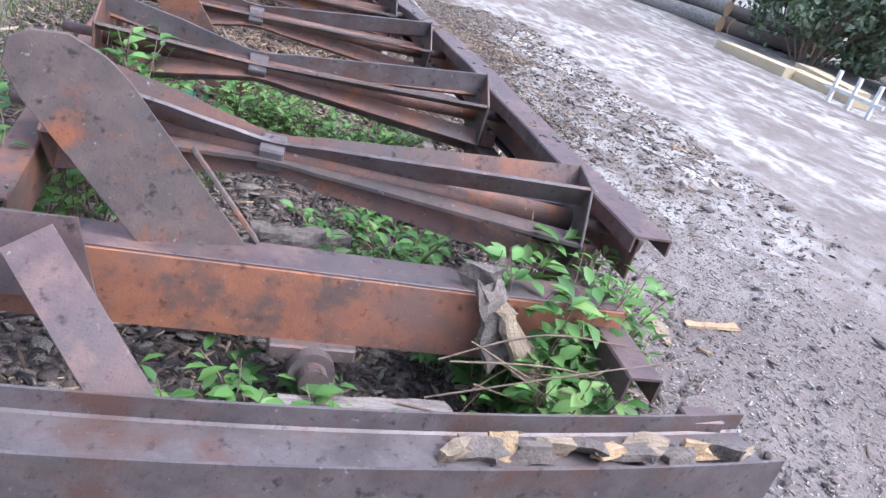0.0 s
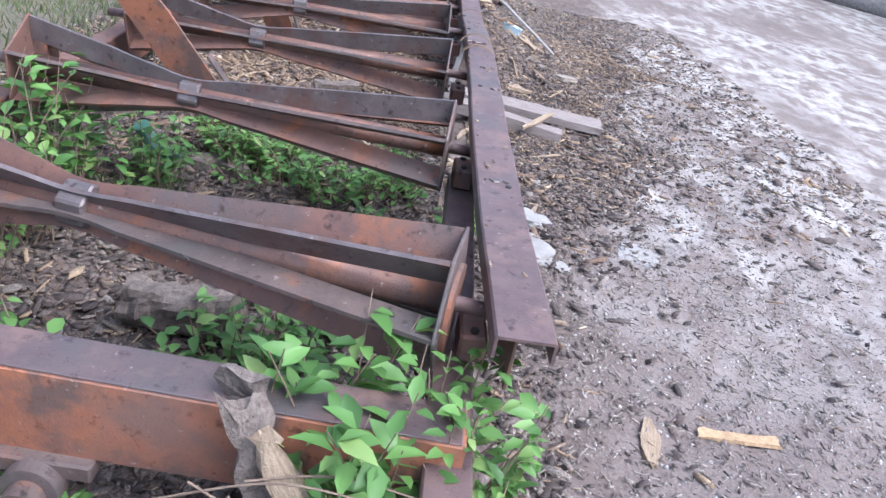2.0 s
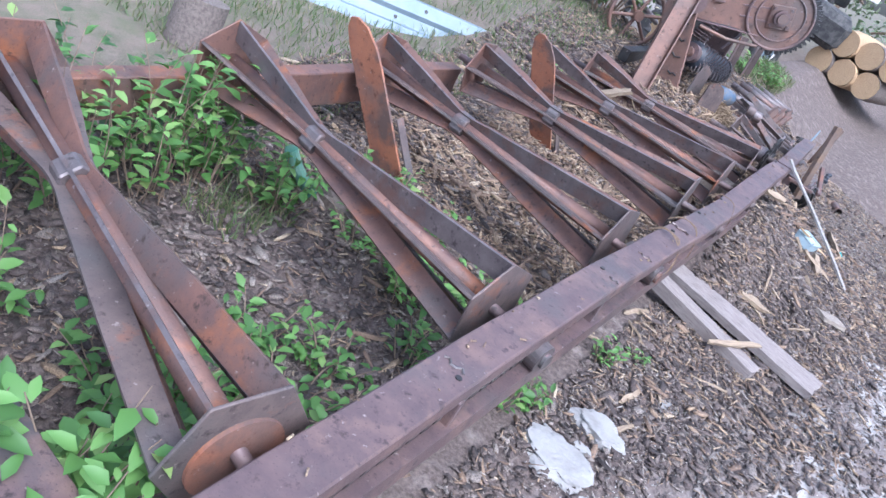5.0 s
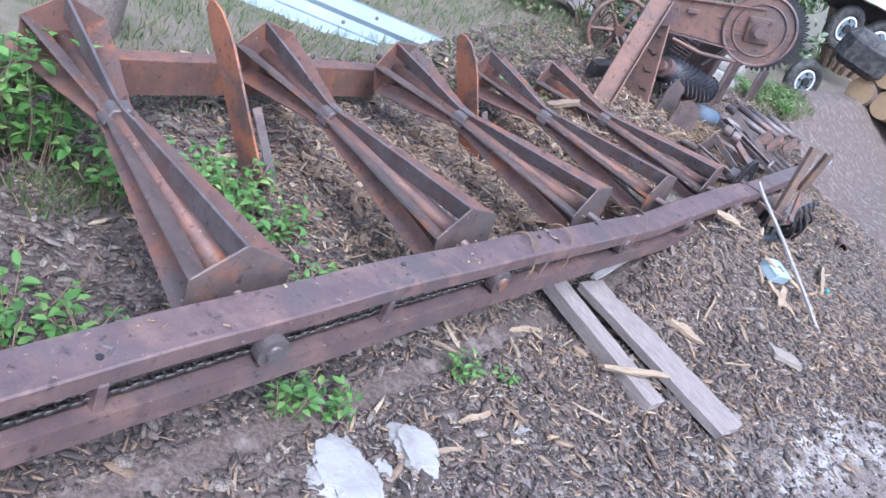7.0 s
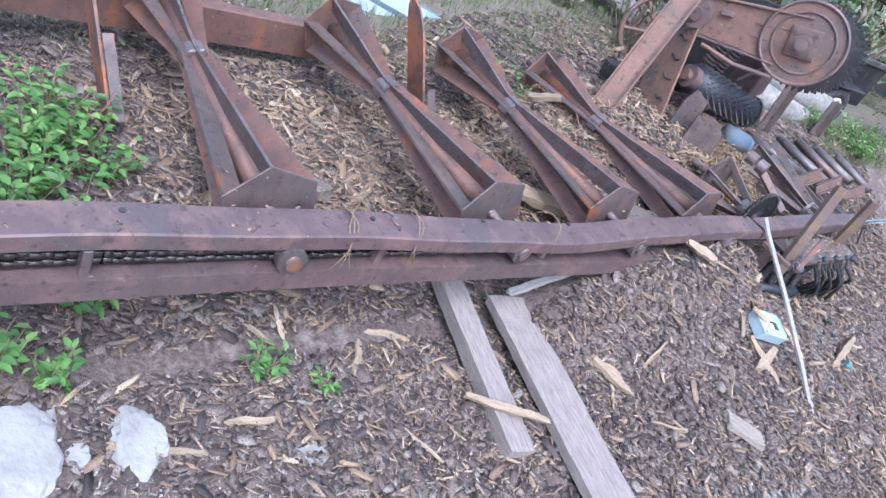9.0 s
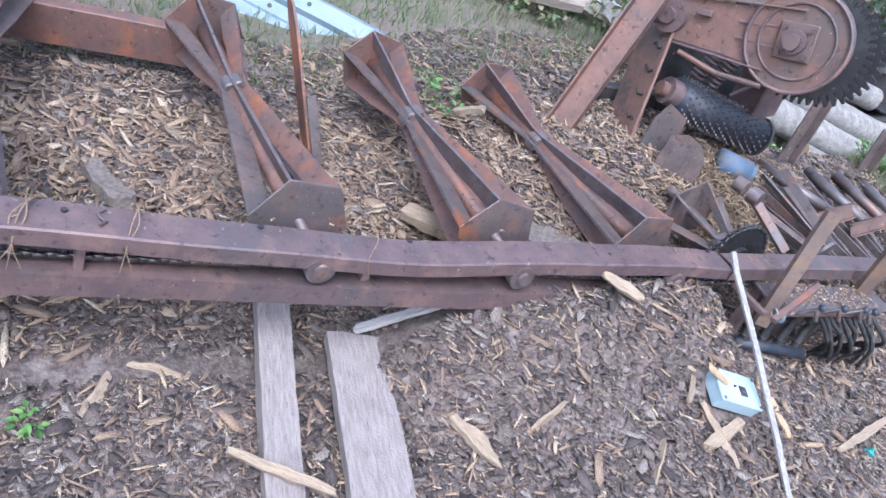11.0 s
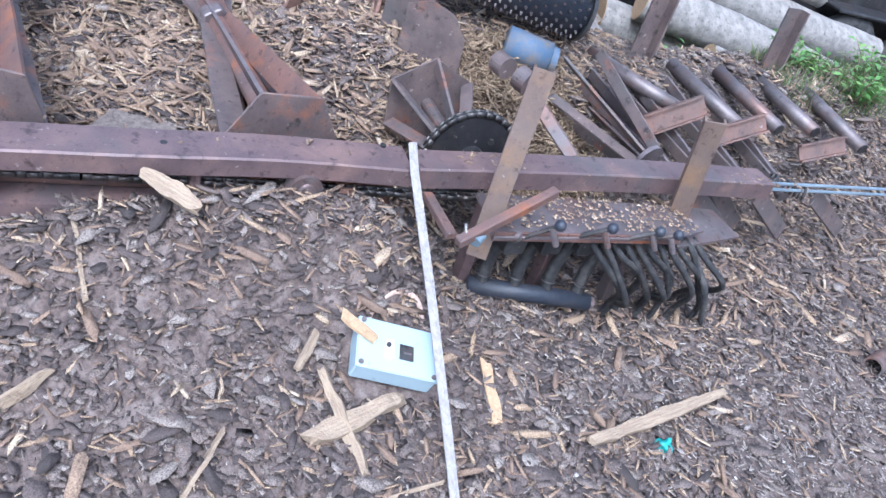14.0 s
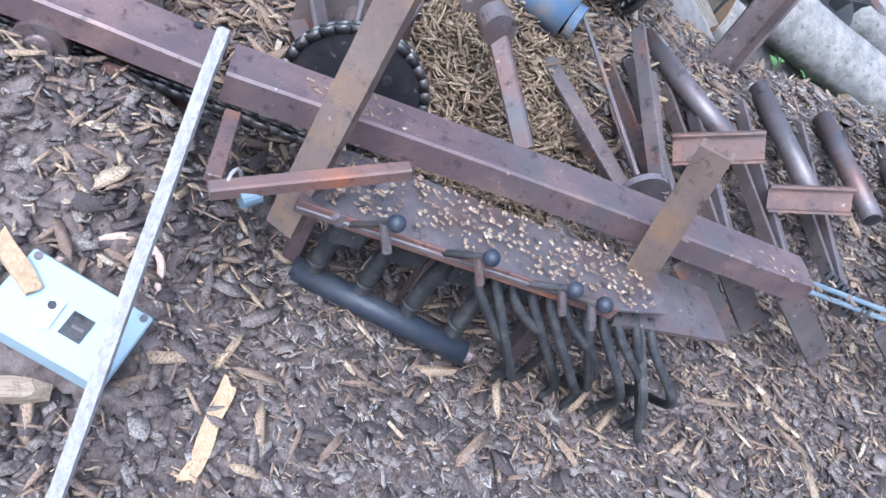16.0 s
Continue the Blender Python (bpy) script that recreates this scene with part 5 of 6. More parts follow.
# ---------------------------------------------------------------- leaves and plants
def leaf_arrays(c, d, n, size, width=0.5, fold=0.25):
    """Folded pointed leaves. c: bases, d: directions, n: upward normals, size: lengths; all arrays."""
    c, d, n = (np.asarray(v, float) for v in (c, d, n))
    d = d / np.linalg.norm(d, axis=1, keepdims=True)
    s = np.cross(d, n)
    s = s / np.maximum(np.linalg.norm(s, axis=1, keepdims=True), 1e-6)
    u = np.cross(s, d)
    L = np.asarray(size)[:, None]
    W = L * width / 2
    droop = -0.18
    pts = [c, c + d * L * 0.35 - s * W + u * L * fold * 0.4, c + d * L * 0.35 + s * W + u * L * fold * 0.4, c + d * L * 0.38,
           c + d * L * 0.72 - s * W * 0.72 + u * L * (fold * 0.3 + droop * 0.4), c + d * L * 0.72 + s * W * 0.72 + u * L * (fold * 0.3 + droop * 0.4), c + d * L * 0.74 + u * L * droop * 0.5, c + d * L + u * L * droop]
    V = np.stack(pts, 1).reshape(-1, 3)
    b = (np.arange(len(c)) * 8)[:, None]
    F = np.concatenate([b + np.array([[0, 3, 1, 1]]), b + np.array([[0, 2, 3, 3]]), b + np.array([[1, 3, 6, 4]]), b + np.array([[3, 2, 5, 6]]), b + np.array([[4, 6, 7, 7]]), b + np.array([[6, 5, 7, 7]])])
    T = np.concatenate([F[:, [0, 1, 2]], F[F[:, 2] != F[:, 3]][:, [0, 2, 3]]])
    return V, T


def plant(x, y, r, h, stems, per, size, label, material=None, seed=0, lean=(0, 0), name="leafy_weed", cat="weed", twig=0.004):
    g = np.random.default_rng(seed + 100)
    z = hz(x, y)
    th = thing(name, label, cat, "weeds in the case" if cat == "weed" else "")
    tb = bmesh.new()
    C, D, N, S = [], [], [], []
    for k in range(stems):
        a = g.uniform(0, 2 * math.pi)
        q = r * math.sqrt(g.uniform(0.02, 1))
        top = Vector((x + q * math.cos(a) + lean[0] * h, y + q * math.sin(a) + lean[1] * h, z + h * g.uniform(0.45, 1)))
        base = Vector((x + 0.4 * q * math.cos(a), y + 0.4 * q * math.sin(a), z - 0.02))
        mid = (base + top) / 2 + Vector((g.uniform(-1, 1), g.uniform(-1, 1), 0.6)) * h * 0.10
        pts = curve([base, mid, top], 4)
        tube(pts, twig, 4, tb, twig * 0.4)
        for i in range(per):
            f = 0.25 + 0.75 * (i + g.uniform(0, 0.6)) / per
            p = pts[min(len(pts) - 1, int(f * (len(pts) - 1)))]
            b = g.uniform(0, 2 * math.pi)
            C.append(p + Vector((math.cos(b), math.sin(b), 0.2)) * 0.012)
            D.append((math.cos(b), math.sin(b), g.uniform(-0.15, 0.75)))
            N.append((g.uniform(-0.4, 0.4), g.uniform(-0.4, 0.4), 1))
            S.append(size * g.uniform(0.55, 1.2))
    tagged(part("stem", tb, M_TWIG, th), kind="stuff")
    V, T = leaf_arrays(C, D, N, S)
    tagged(soup("leaves", V, T, material or M_LEAF, th), kind="stuff")
    return th


plant(-0.30, -0.06, 0.24, 0.66, 30, 15, 0.090, "bright green leafy bush at the beam end", seed=1, lean=(0.05, 0.0), name="green_bush", cat="bush")
plant(-0.04, -0.02, 0.20, 0.66, 34, 17, 0.060, "feathery light green bush by the rail end", seed=2, lean=(0.1, 0.0), name="green_bush", cat="bush")
plant(-0.20, -0.30, 0.22, 0.46, 24, 12, 0.085, "bright green leafy bush below the beam end", seed=51, name="green_bush", cat="bush")
plant(-0.42, 0.20, 0.24, 0.34, 13, 9, 0.075, "low green weed behind the cross beam", seed=3)
plant(-1.30, -0.40, 0.26, 0.34, 14, 8, 0.075, "dark round-leaved weed under the beam", seed=4)
plant(-0.95, -0.42, 0.22, 0.30, 13, 8, 0.075, "dark round-leaved weed under the beam", seed=5)
plant(-0.62, -0.40, 0.18, 0.28, 9, 8, 0.060, "low green weed under the beam", seed=6)
plant(-1.25, 0.35, 0.22, 0.34, 12, 9, 0.075, "dense green weed between frame and roller", seed=7)
plant(-0.50, 0.62, 0.24, 0.30, 13, 9, 0.070, "dense green weed under the first roller", seed=8)
plant(-0.40, 0.95, 0.30, 0.24, 15, 8, 0.065, "low green weed carpet between rollers", seed=9)
plant(-0.75, 1.10, 0.24, 0.20, 8, 7, 0.065, "low green weed carpet between rollers", seed=10)
plant(-1.66, 1.25, 0.24, 0.80, 18, 12, 0.080, "tall green weed at the far rail", seed=12)
plant(-1.62, 1.52, 0.20, 0.72, 14, 12, 0.080, "tall green weed at the far rail", seed=13)
plant(-0.55, 1.85, 0.22, 0.26, 12, 8, 0.060, "green weed beneath the second roller", seed=14)
plant(-0.95, 1.95, 0.22, 0.24, 12, 8, 0.055, "green weed beneath the second roller", seed=15)
plant(-1.15, 2.18, 0.22, 0.30, 14, 9, 0.060, "green weed round a steel blade", seed=16)
plant(-0.85, 2.28, 0.20, 0.24, 12, 8, 0.055, "light green weed between rollers", seed=17)
plant(-0.30, 1.62, 0.16, 0.22, 9, 8, 0.055, "green weed beside the near rail", seed=18)
plant(-1.75, 1.55, 0.30, 0.45, 14, 9, 0.070, "tall weed behind the far rail", seed=19)
plant(-1.95, 0.80, 0.40, 0.60, 20, 10, 0.075, "tall weed thicket behind the far rail", seed=20)
plant(-2.15, 0.10, 0.45, 0.55, 20, 10, 0.070, "dark weed thicket behind the far rail", M_LEAFD, seed=21)
plant(0.07, 1.76, 0.14, 0.20, 11, 8, 0.050, "small bright weed outside the rail", seed=22)
plant(0.16, 1.95, 0.10, 0.16, 8, 8, 0.045, "small bright weed outside the rail", seed=23)
plant(0.22, 2.68, 0.10, 0.15, 9, 7, 0.045, "small bright weed outside the rail", seed=24)
plant(0.34, 2.90, 0.06, 0.10, 4, 6, 0.040, "small bright weed outside the rail", seed=25)
plant(-0.70, 0.55, 0.26, 0.26, 16, 9, 0.070, "dense green weed under the first roller", seed=52)
plant(-0.45, 1.22, 0.22, 0.20, 9, 8, 0.060, "low green weed carpet between rollers", seed=54)
plant(-1.10, -0.20, 0.24, 0.20, 14, 8, 0.070, "dark round-leaved weed under the beam", seed=55)
plant(-1.68, 0.90, 0.25, 0.70, 14, 10, 0.075, "tall green weed at the far rail", seed=56)
plant(-0.38, 2.02, 0.24, 0.30, 20, 10, 0.060, "bright dense weed between rollers", seed=81)
plant(-0.72, 1.98, 0.24, 0.30, 20, 10, 0.060, "bright dense weed between rollers", seed=82)
plant(-1.02, 2.10, 0.24, 0.32, 20, 10, 0.060, "bright dense weed between rollers", seed=83)
plant(-0.20, 2.12, 0.16, 0.24, 14, 9, 0.055, "bright dense weed beside the near rail", seed=84)
plant(-1.35, 1.75, 0.25, 0.42, 18, 11, 0.070, "tall green weed at the far rail", seed=85)
plant(-2.1, 1.3, 0.45, 0.50, 22, 10, 0.070, "dark weed thicket behind the far rail", M_LEAFD, seed=86)
plant(-1.60, 5.05, 0.25, 0.20, 12, 7, 0.050, "low weed behind the rollers", seed=26)
for k, (x, y, r, h) in enumerate(((-1.75, 8.35, 0.30, 0.34), (-1.50, 8.15, 0.22, 0.32), (-1.15, 8.75, 0.26, 0.16), (-1.05, 9.4, 0.35, 0.18), (-0.85, 9.0, 0.2, 0.14))):
    plant(x, y, r, h, 26, 10, 0.055, "bright green weed patch beside the peeled logs", seed=40 + k)


def grass(name, n, x0, x1, y0, y1, h, label, seed):
    g = np.random.default_rng(seed)
    x, y = g.uniform(x0, x1, n), g.uniform(y0, y1, n)
    z = height(x, y)
    a = g.uniform(0, 2 * np.pi, n)
    s = np.stack([np.cos(a), np.sin(a), 0 * a], 1) * 0.004
    lean = np.stack([g.normal(0, 0.4, n), g.normal(0, 0.4, n), np.ones(n)], 1) * (h * g.uniform(0.3, 1, n))[:, None]
    b = np.stack([x, y, z], 1)
    V = np.stack([b - s, b + s, b + lean * 0.55 + s * 0.7, b + lean * 0.55 - s * 0.7, b + lean * np.array([1.15, 1.15, 0.92])], 1).reshape(-1, 3)
    i = (np.arange(n) * 5)[:, None]
    T = np.concatenate([i + np.array([[0, 1, 2]]), i + np.array([[0, 2, 3]]), i + np.array([[3, 2, 4]])])
    return tagged(soup(name, V, T, M_GRASS), label, "grass", kind="stuff")


grass("grass", 9000, -4.2, -1.85, 2.0, 7.0, 0.10, "thin grass behind the roller case", 61)
grass("grass", 5000, -2.2, -0.7, 8.4, 10.2, 0.13, "green grass beside the peeled logs", 62)
grass("grass", 380, -1.55, -1.2, 1.35, 1.75, 0.13, "dry grass tuft between rollers", 63)
grass("grass", 9000, -9.0, -4.0, 3.0, 14.0, 0.25, "rough grass in the far yard", 64)


def thicket(name, x, y, rx, ry, h, n, size, label, seed, material=M_FAR_HAZED):
    """A bush of many small leaves in uneven clumps, with bare stems."""
    g = np.random.default_rng(seed)
    th = thing(name, label, "tree" if h > 3 else "bush", "tree line" if h > 3 else "far bushes")
    z = hz(x, y)
    k = 46
    a, q = g.uniform(0, 2 * np.pi, k), np.sqrt(g.uniform(0, 1, k))
    cz = z + h * g.uniform(0.12, 0.95, k)
    cx, cy = x + rx * q * np.cos(a) * (1.15 - 0.5 * (cz - z) / h), y + ry * q * np.sin(a) * (1.15 - 0.5 * (cz - z) / h)
    cr = g.uniform(0.10, 0.24, k) * max(rx, ry)
    i = g.integers(0, k, n)
    p = g.normal(0, 0.55, (n, 3)) * cr[i][:, None] + np.stack([cx, cy, cz], 1)[i]
    p[:, 2] = np.maximum(p[:, 2], z)
    d = g.normal(0, 1, (n, 3)) + np.array([0, 0, 0.2])
    V, T = leaf_arrays(p, d, g.normal(0, 0.6, (n, 3)) + np.array([0, 0, 1]), size * g.uniform(0.5, 1.3, n), 0.6)
    tagged(soup("crown", V, T, material, th), kind="stuff")
    tb = bmesh.new()
    for s in range(14):
        e = Vector((cx[s], cy[s], cz[s]))
        b0 = Vector((x + 0.2 * (cx[s] - x), y + 0.2 * (cy[s] - y), z - 0.1))
        tube(curve([b0, (b0 + e) / 2 + Vector((0, 0, 0.15 * h)), e], 4), 0.016 * h, 6, tb, 0.004 * h)
    tagged(part("trunk", tb, M_TWIG, th), kind="stuff")
    return th


tg = np.random.default_rng(9)
for k in range(13):
    f = k / 12
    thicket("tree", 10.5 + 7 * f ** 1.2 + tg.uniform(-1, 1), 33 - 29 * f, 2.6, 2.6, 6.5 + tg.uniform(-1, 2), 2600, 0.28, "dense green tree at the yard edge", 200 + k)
for k, (x, y, r, h) in enumerate(((12.2, 13.0, 1.6, 2.4), (13.5, 10.0, 1.8, 2.6), (13.4, 15.5, 1.6, 2.2), (14.0, 7.0, 1.8, 2.6), (11.0, 20.5, 1.8, 2.4))):
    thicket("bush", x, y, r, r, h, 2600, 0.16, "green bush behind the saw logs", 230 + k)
for k, (x, y, r, h) in enumerate(((-5.0, 13.5, 1.5, 3.2), (-7.0, 12.0, 2.0, 4.5), (-6.5, 16.5, 2.2, 5.5), (-4.2, 16.0, 1.5, 3.8), (-9.5, 9.0, 2.2, 5.0), (-9.0, 4.5, 2.2, 5.0), (-8.0, 0.0, 2.2, 5.0), (-3.2, 21.5, 2.4, 6.0), (0.5, 27, 2.6, 6.0), (4.0, 33, 3.0, 7.0), (-6.0, 21, 2.6, 6.0))):
    thicket("tree" if h > 3 else "bush", x, y, r, r, h, 2600, 0.17, "brush behind the scrap in haze-paled green", 260 + k)
for k, (x, y, r, h) in enumerate(((-2.3, 6.9, 0.45, 0.8), (-2.9, 6.2, 0.4, 0.5), (-3.8, 6.2, 0.5, 0.7), (-3.3, 13.2, 1.0, 1.8))):
    thicket("bush", x, y, r, r, h, 700, 0.06, "scrubby weed bush in the scrap", 290 + k, M_GRASS)

# dry vines over the near bush
vn = np.random.default_rng(33)
for k in range(12):
    a = Vector((-0.75 + vn.uniform(0, 0.4), -0.32 + vn.uniform(-0.1, 0.1), 0.02 + vn.uniform(0, 0.25)))
    b = Vector((-0.20 + vn.uniform(0, 0.4), -0.34 + vn.uniform(-0.15, 0.1), vn.uniform(-0.05, 0.35)))
    mid = (a + b) / 2 + Vector((vn.uniform(-0.05, 0.05), vn.uniform(-0.08, 0.03), vn.uniform(-0.08, 0.12)))
    tagged(part("dry_vine", tube(curve([a, mid, b], 7), 0.0035, 5, taper=0.002), M_TWIG), "thin dry vine stem among the leaves", "vine", "dry vines")


# ---------------------------------------------------------------- bark, chips, slivers and grit on the ground
def hollow(x, y):
    """True under the steel and stone that stands on the ground."""
    return ((np.abs(x - 0.12) < 0.06) & (y > -0.7) & (y < 6.1)) | ((np.abs(x - 0.63) < 0.11) & (np.abs(y - 5.76) < 0.15))


def spread(n, where, g):
    """Random places, kept by a density."""
    out = np.zeros((0, 2))
    while len(out) < n:
        p = np.stack([g.uniform(-2.4, 3.2, 4 * n), g.uniform(-1.2, 9.2, 4 * n)], 1)
        keep = (g.uniform(0, 1, 4 * n) < where(p[:, 0], p[:, 1])) & ~hollow(p[:, 0], p[:, 1])
        out = np.concatenate([out, p[keep]])
    return out[:n]


def turns(g, n, tilt):
    """Random orientations: three axes for each piece, mostly flat."""
    a = g.uniform(0, 2 * np.pi, n)
    nrm = np.stack([g.normal(0, tilt, n), g.normal(0, tilt, n), np.ones(n)], 1)
    nrm /= np.linalg.norm(nrm, axis=1, keepdims=True)
    x = np.stack([np.cos(a), np.sin(a), 0 * a], 1)
    x -= nrm * np.sum(x * nrm, 1, keepdims=True)
    x /= np.linalg.norm(x, axis=1, keepdims=True)
    return x, np.cross(nrm, x), nrm


def flakes(name, n, where, lo, hi, aspect, thick, tilt, material, label, seed, lift=0.006, power=2.0, mound=None):
    """Jagged flat pieces: a six-cornered outline with thickness."""
    g = np.random.default_rng(seed)
    p = spread(n, where, g)
    z = height(p[:, 0], p[:, 1]) + g.uniform(0, lift, n)
    if mound is not None:
        z = z + mound(p[:, 0], p[:, 1], g)
    X, Y, Z = turns(g, n, tilt)
    L = lo + (hi - lo) * g.uniform(0, 1, n) ** power
    W = L * g.uniform(aspect[0], aspect[1], n)
    T = thick * g.uniform(0.5, 1.5, n)
    c = np.stack([p[:, 0], p[:, 1], z], 1)
    ang = np.linspace(0, 2 * np.pi, 7)[:6]
    top, bot = [], []
    for k in range(6):
        f = g.uniform(0.65, 1.15, n)
        q = c + X * (L / 2 * np.cos(ang[k]) * f)[:, None] + Y * (W / 2 * np.sin(ang[k] + 0.25) * f)[:, None]
        top.append(q + Z * (T / 2 + g.uniform(-0.3, 0.3, n) * T)[:, None])
        bot.append(q - Z * (T / 2)[:, None])
    V = np.stack(top + bot, 1).reshape(-1, 3)
    b = (np.arange(n) * 12)[:, None]
    tri = [(0, 1, 2), (0, 2, 3), (0, 3, 4), (0, 4, 5)]
    for k in range(6):
        j = (k + 1) % 6
        tri += [(k, k + 6, j), (j, k + 6, j + 6)]
    F = np.concatenate([b + np.array([t]) for t in tri])
    return tagged(soup(name, V, F, material), label, name.replace("_", " "), kind="stuff")


def litter(name, n, where, lo, hi, aspect, tilt, material, label, seed, lift):
    """Small four-cornered slips of bark and wood, each with a thickness."""
    g = np.random.default_rng(seed)
    p = spread(n, where, g)
    X, Y, Z = turns(g, n, tilt)
    L = lo + (hi - lo) * g.uniform(0, 1, n) ** 1.8
    W = L * g.uniform(*aspect, n)
    c = np.stack([p[:, 0], p[:, 1], height(p[:, 0], p[:, 1]) + g.uniform(0.001, lift, n)], 1)
    rows = []
    for z in (-0.0015, 0.0015):
        for sx, sy in ((-1, -1), (1, -1), (1, 1), (-1, 1)):
            f = g.uniform(0.6, 1.1, n)
            rows.append(c + X * (sx * f * L / 2)[:, None] + Y * (sy * f * W / 2)[:, None] + Z * z)
    V = np.stack(rows, 1).reshape(-1, 3)
    b = (np.arange(n) * 8)[:, None]
    F = np.concatenate([b + np.array([q]) for q in ((4, 5, 6, 7), (0, 1, 5, 4), (1, 2, 6, 5), (2, 3, 7, 6), (3, 0, 4, 7))])
    return tagged(soup(name, V, F, material), label, name.replace("_", " "), kind="stuff")


def bark_density(x, y):
    trodden = step(y - 0.9 * x, 5.2, 6.4) * step(x, 0.4, 0.7)
    edge = 0.55 + 0.215 * y + 0.35 * lumps(x, y, 2.1, 4)
    d = 1 - step(x, edge - 0.5, edge + 0.35) * 0.88
    d = d * (1 - 0.45 * step(-x, 1.75, 2.3) * (1 - step(y, 0.5, 2.0) * (1 - step(y, 2.2, 3.0))))
    green = step(-x, 0.1, 0.3) * (1 - step(y, 1.2, 2.2))
    bare = step(x, 0.15, 0.5) * (1 - step(y, 1.4, 3.0))
    return d * (1 - 0.30 * green) * (1 - 0.86 * bare) * (1 - 0.70 * trodden)


def shaving_density(x, y):
    """Thickest on the trodden ground before and past the valve bench."""
    worn = step(y - 0.9 * x, 5.0, 6.2) * step(x, 0.25, 0.5) + 0.8 * step(-x, 0.45, 0.8) * step(y, 6.9, 7.4)
    rail = 0.5 * step(x, 0.15, 0.3) * (1 - step(x, 0.9, 1.4)) * step(y, 1.6, 2.2) * (1 - step(y, 3.4, 4.0))
    near = 0.45 * step(x, 0.1, 0.4) * (1 - step(x, 1.6, 2.4)) * (1 - step(y, 1.5, 2.5))
    return np.clip(worn + rail + near + 0.10 * bark_density(x, y), 0, 1)


def sliver_density(x, y):
    dark = np.exp(-((x - 0.75) / 0.45) ** 2 - ((y - 5.2) / 0.55) ** 2)
    return bark_density(x, y) * (1 - 0.65 * dark) * (0.35 + 0.65 * step(y, 1.8, 3.2)) * (0.6 + 0.4 * step(lumps(x, y, 3.3, 7), -0.3, 0.4))


def heap(x, y):
    return np.exp(-((x + 0.60) / 0.26) ** 2 - ((y - 6.60) / 0.30) ** 2) + 0.4 * np.exp(-((x + 0.30) / 0.2) ** 2 - ((y - 6.75) / 0.2) ** 2)


def yard_density(x, y):
    return np.clip(1.15 - bark_density(x, y), 0.12, 1) * step(x, 0.1, 0.6) * (1 - 0.97 * step(x, 1.6, 3.1))


flakes("bark_flakes", 34000, bark_density, 0.018, 0.08, (0.3, 0.75), 0.004, 0.22, M_CHIP, "loose dark bark flakes over the ground", 1, 0.02, 1.6)
flakes("bark_flakes", 3800, bark_density, 0.07, 0.16, (0.22, 0.5), 0.008, 0.22, M_CHIP, "larger loose bark flakes over the ground", 2, 0.025)
litter("bark_litter", 60000, bark_density, 0.010, 0.050, (0.25, 0.7), 0.30, M_CHIP, "fine broken bark litter over the ground", 11, 0.020)
litter("wood_litter", 26000, sliver_density, 0.010, 0.060, (0.06, 0.25), 0.35, M_SLIVER, "fine tan wood fibres among the bark", 12, 0.026)
flakes("wood_slivers", 17000, sliver_density, 0.02, 0.12, (0.06, 0.2), 0.005, 0.30, M_SLIVER, "pale split wood slivers over the bark", 3, 0.028)
flakes("wood_slivers", 900, sliver_density, 0.09, 0.20, (0.10, 0.26), 0.012, 0.25, M_SLIVER, "larger pale split wood slivers", 4, 0.03)
flakes("fibre_heap", 6500, lambda x, y: heap(x, y), 0.04, 0.13, (0.05, 0.13), 0.004, 0.9, M_STRAW, "heap of yellow shredded wood fibre", 5, 0.02, 1.5, lambda x, y, g: heap(x, y) * g.uniform(-0.05, 0.13, len(x)))
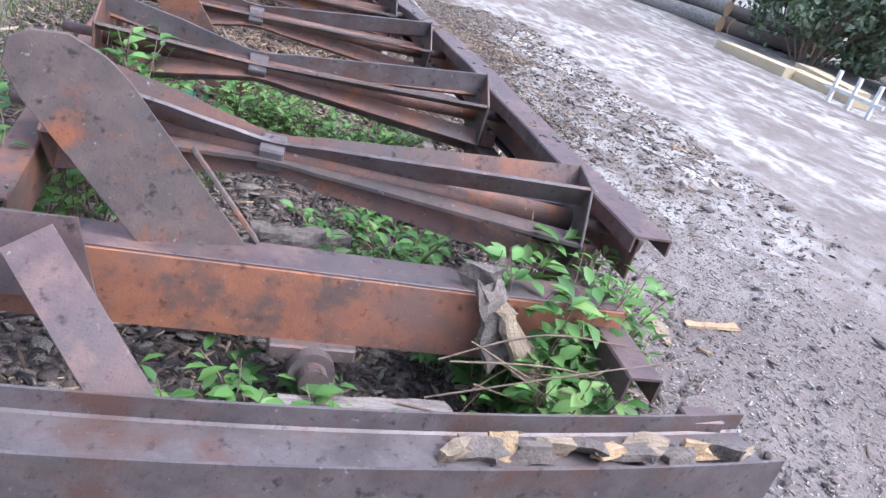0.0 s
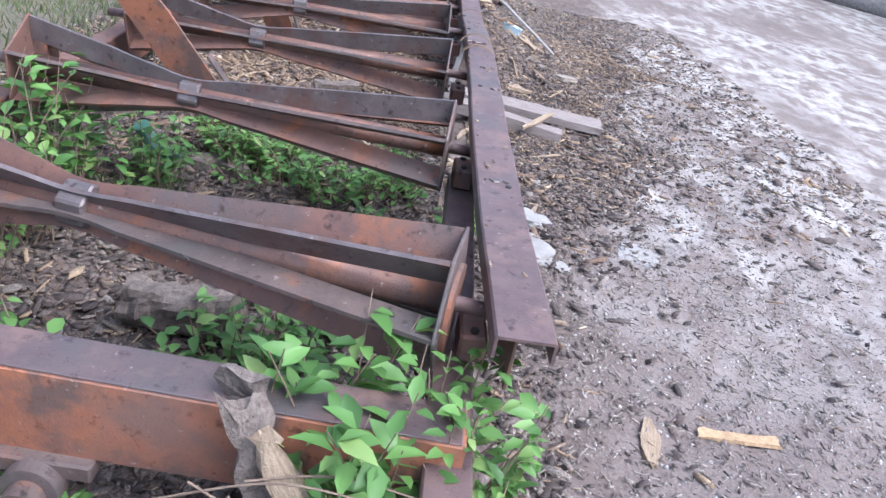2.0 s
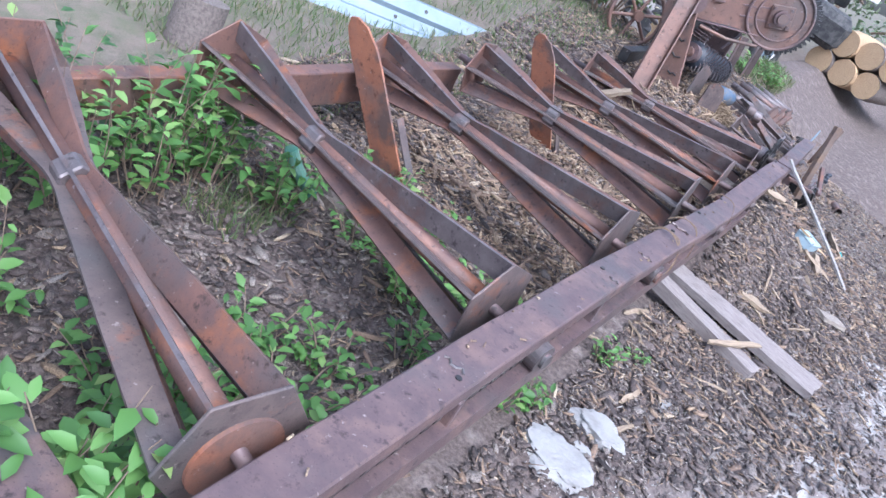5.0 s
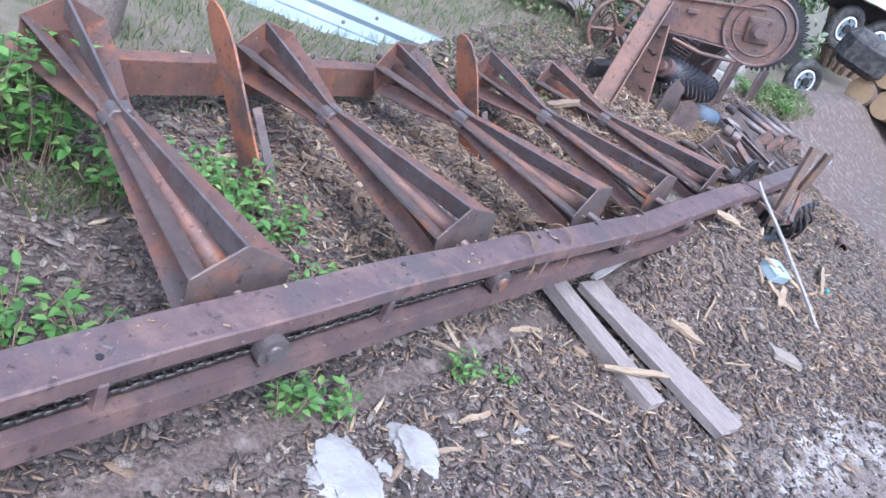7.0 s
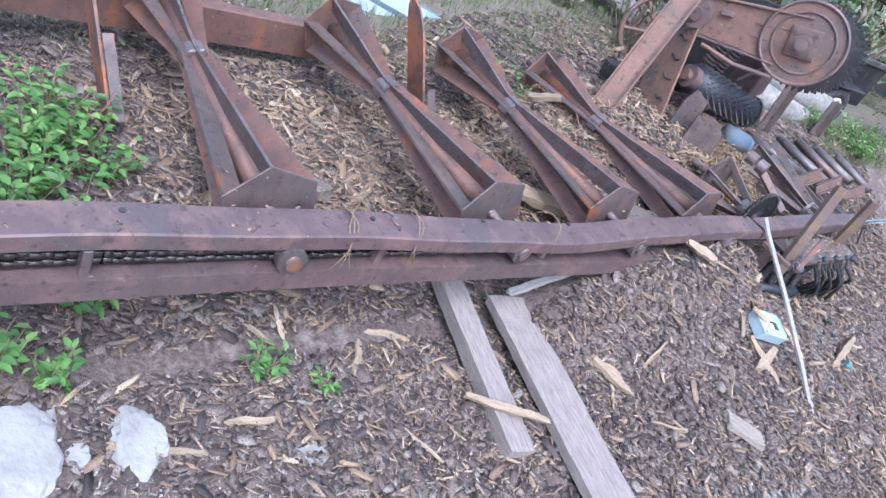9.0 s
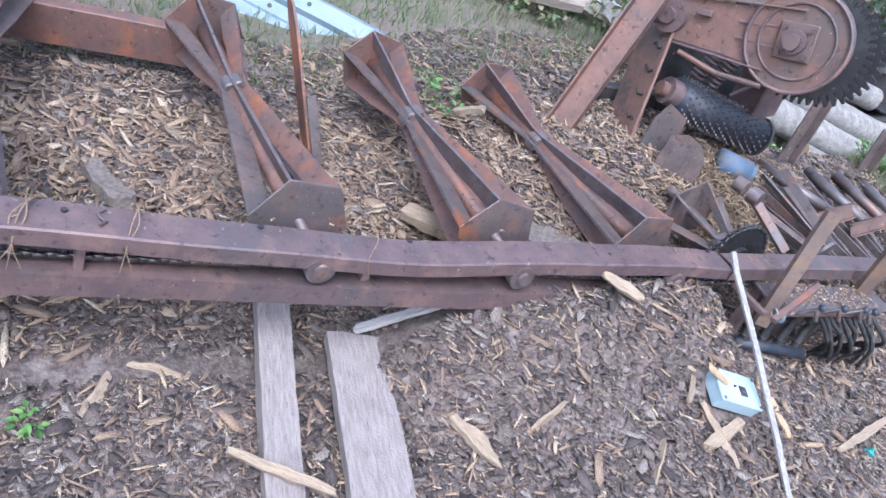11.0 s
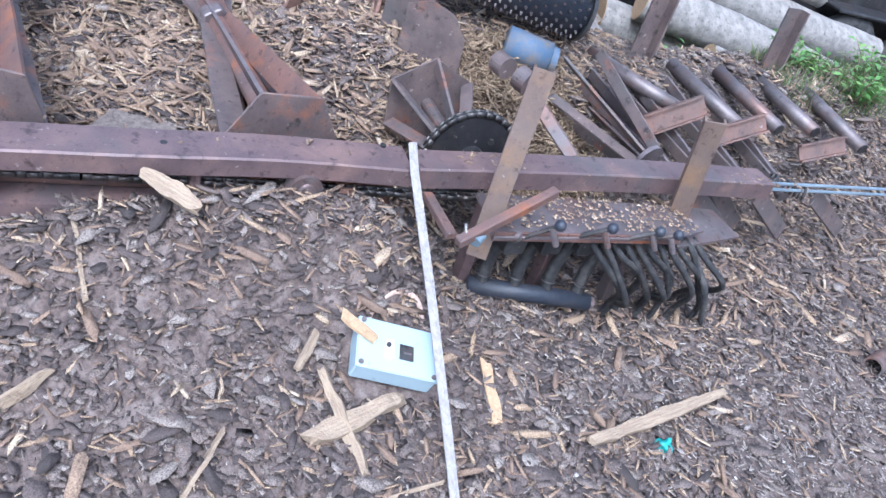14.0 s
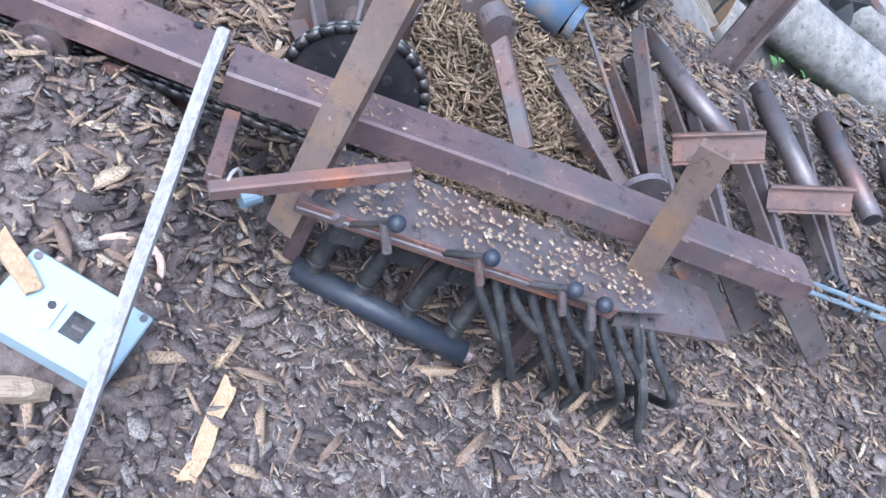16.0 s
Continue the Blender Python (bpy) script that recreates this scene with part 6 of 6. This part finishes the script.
flakes("fibre_shreds", 5600, lambda x, y: step(-x, 0.1, 0.3) * (1 - step(-x, 1.4, 1.6)) * step(y, 2.3, 2.8) * (1 - step(y, 6.0, 6.4)) * 0.7, 0.04, 0.17, (0.08, 0.32), 0.005, 0.5, M_SLIVER, "shredded yellow wood fibre between rollers", 6, 0.03)
flakes("weathered_shavings", 26000, shaving_density, 0.010, 0.055, (0.07, 0.30), 0.003, 0.25, M_SHAVE, "grey weathered shavings trodden over the bark", 9, 0.022, 1.8)
flakes("yard_grit", 15000, yard_density, 0.005, 0.022, (0.4, 0.9), 0.004, 0.4, M_GRIT, "pale grit and crumbs on the yard", 7, 0.003)
flakes("yard_chips", 6000, yard_density, 0.010, 0.045, (0.10, 0.32), 0.003, 0.12, M_CHIP, "scattered bark chips on the yard", 8, 0.002)

# chips lying on the rail, the bench and the far bars
def dusting(n, x0, x1, y0, y1, z, material, label, seed, lo=0.006, hi=0.026, slope=0.0):
    g = np.random.default_rng(seed)
    x, y = g.uniform(x0, x1, n), g.uniform(y0, y1, n)
    X, Y, Z = turns(g, n, 0.12)
    L, W = g.uniform(lo, hi, n), g.uniform(0.003, 0.009, n)
    c = np.stack([x, y, z + slope * (x - x0) + 0.004 + 0 * x], 1)
    V = np.stack([c + X * (sx * L / 2)[:, None] + Y * (sy * W / 2)[:, None] + Z * sz for sz in (0, 0.004) for sx, sy in ((-1, -1), (1, -1), (1, 1), (-1, 1))], 1).reshape(-1, 3)
    b = (np.arange(n) * 8)[:, None]
    F = np.concatenate([b + np.array([q]) for q in ((4, 5, 6, 7), (0, 1, 5, 4), (1, 2, 6, 5), (2, 3, 7, 6), (3, 0, 4, 7))])
    return tagged(soup("chip_dusting", V, F, material), label, "wood chips", kind="stuff")


dusting(420, 0.19, 0.37, 6.13, 7.0, 0.424, M_SLIVER, "small wood chips on the bench plate", 71, 0.004, 0.017, slope=-0.07)
dusting(130, 0.07, 0.16, 6.05, 7.7, 0.502, M_SLIVER, "small wood chips on the rail", 72)
dusting(40, 0.03, 0.16, 0.1, 5.9, 0.508, M_SLIVER, "a few wood chips on the cover rail", 73, 0.008, 0.025)
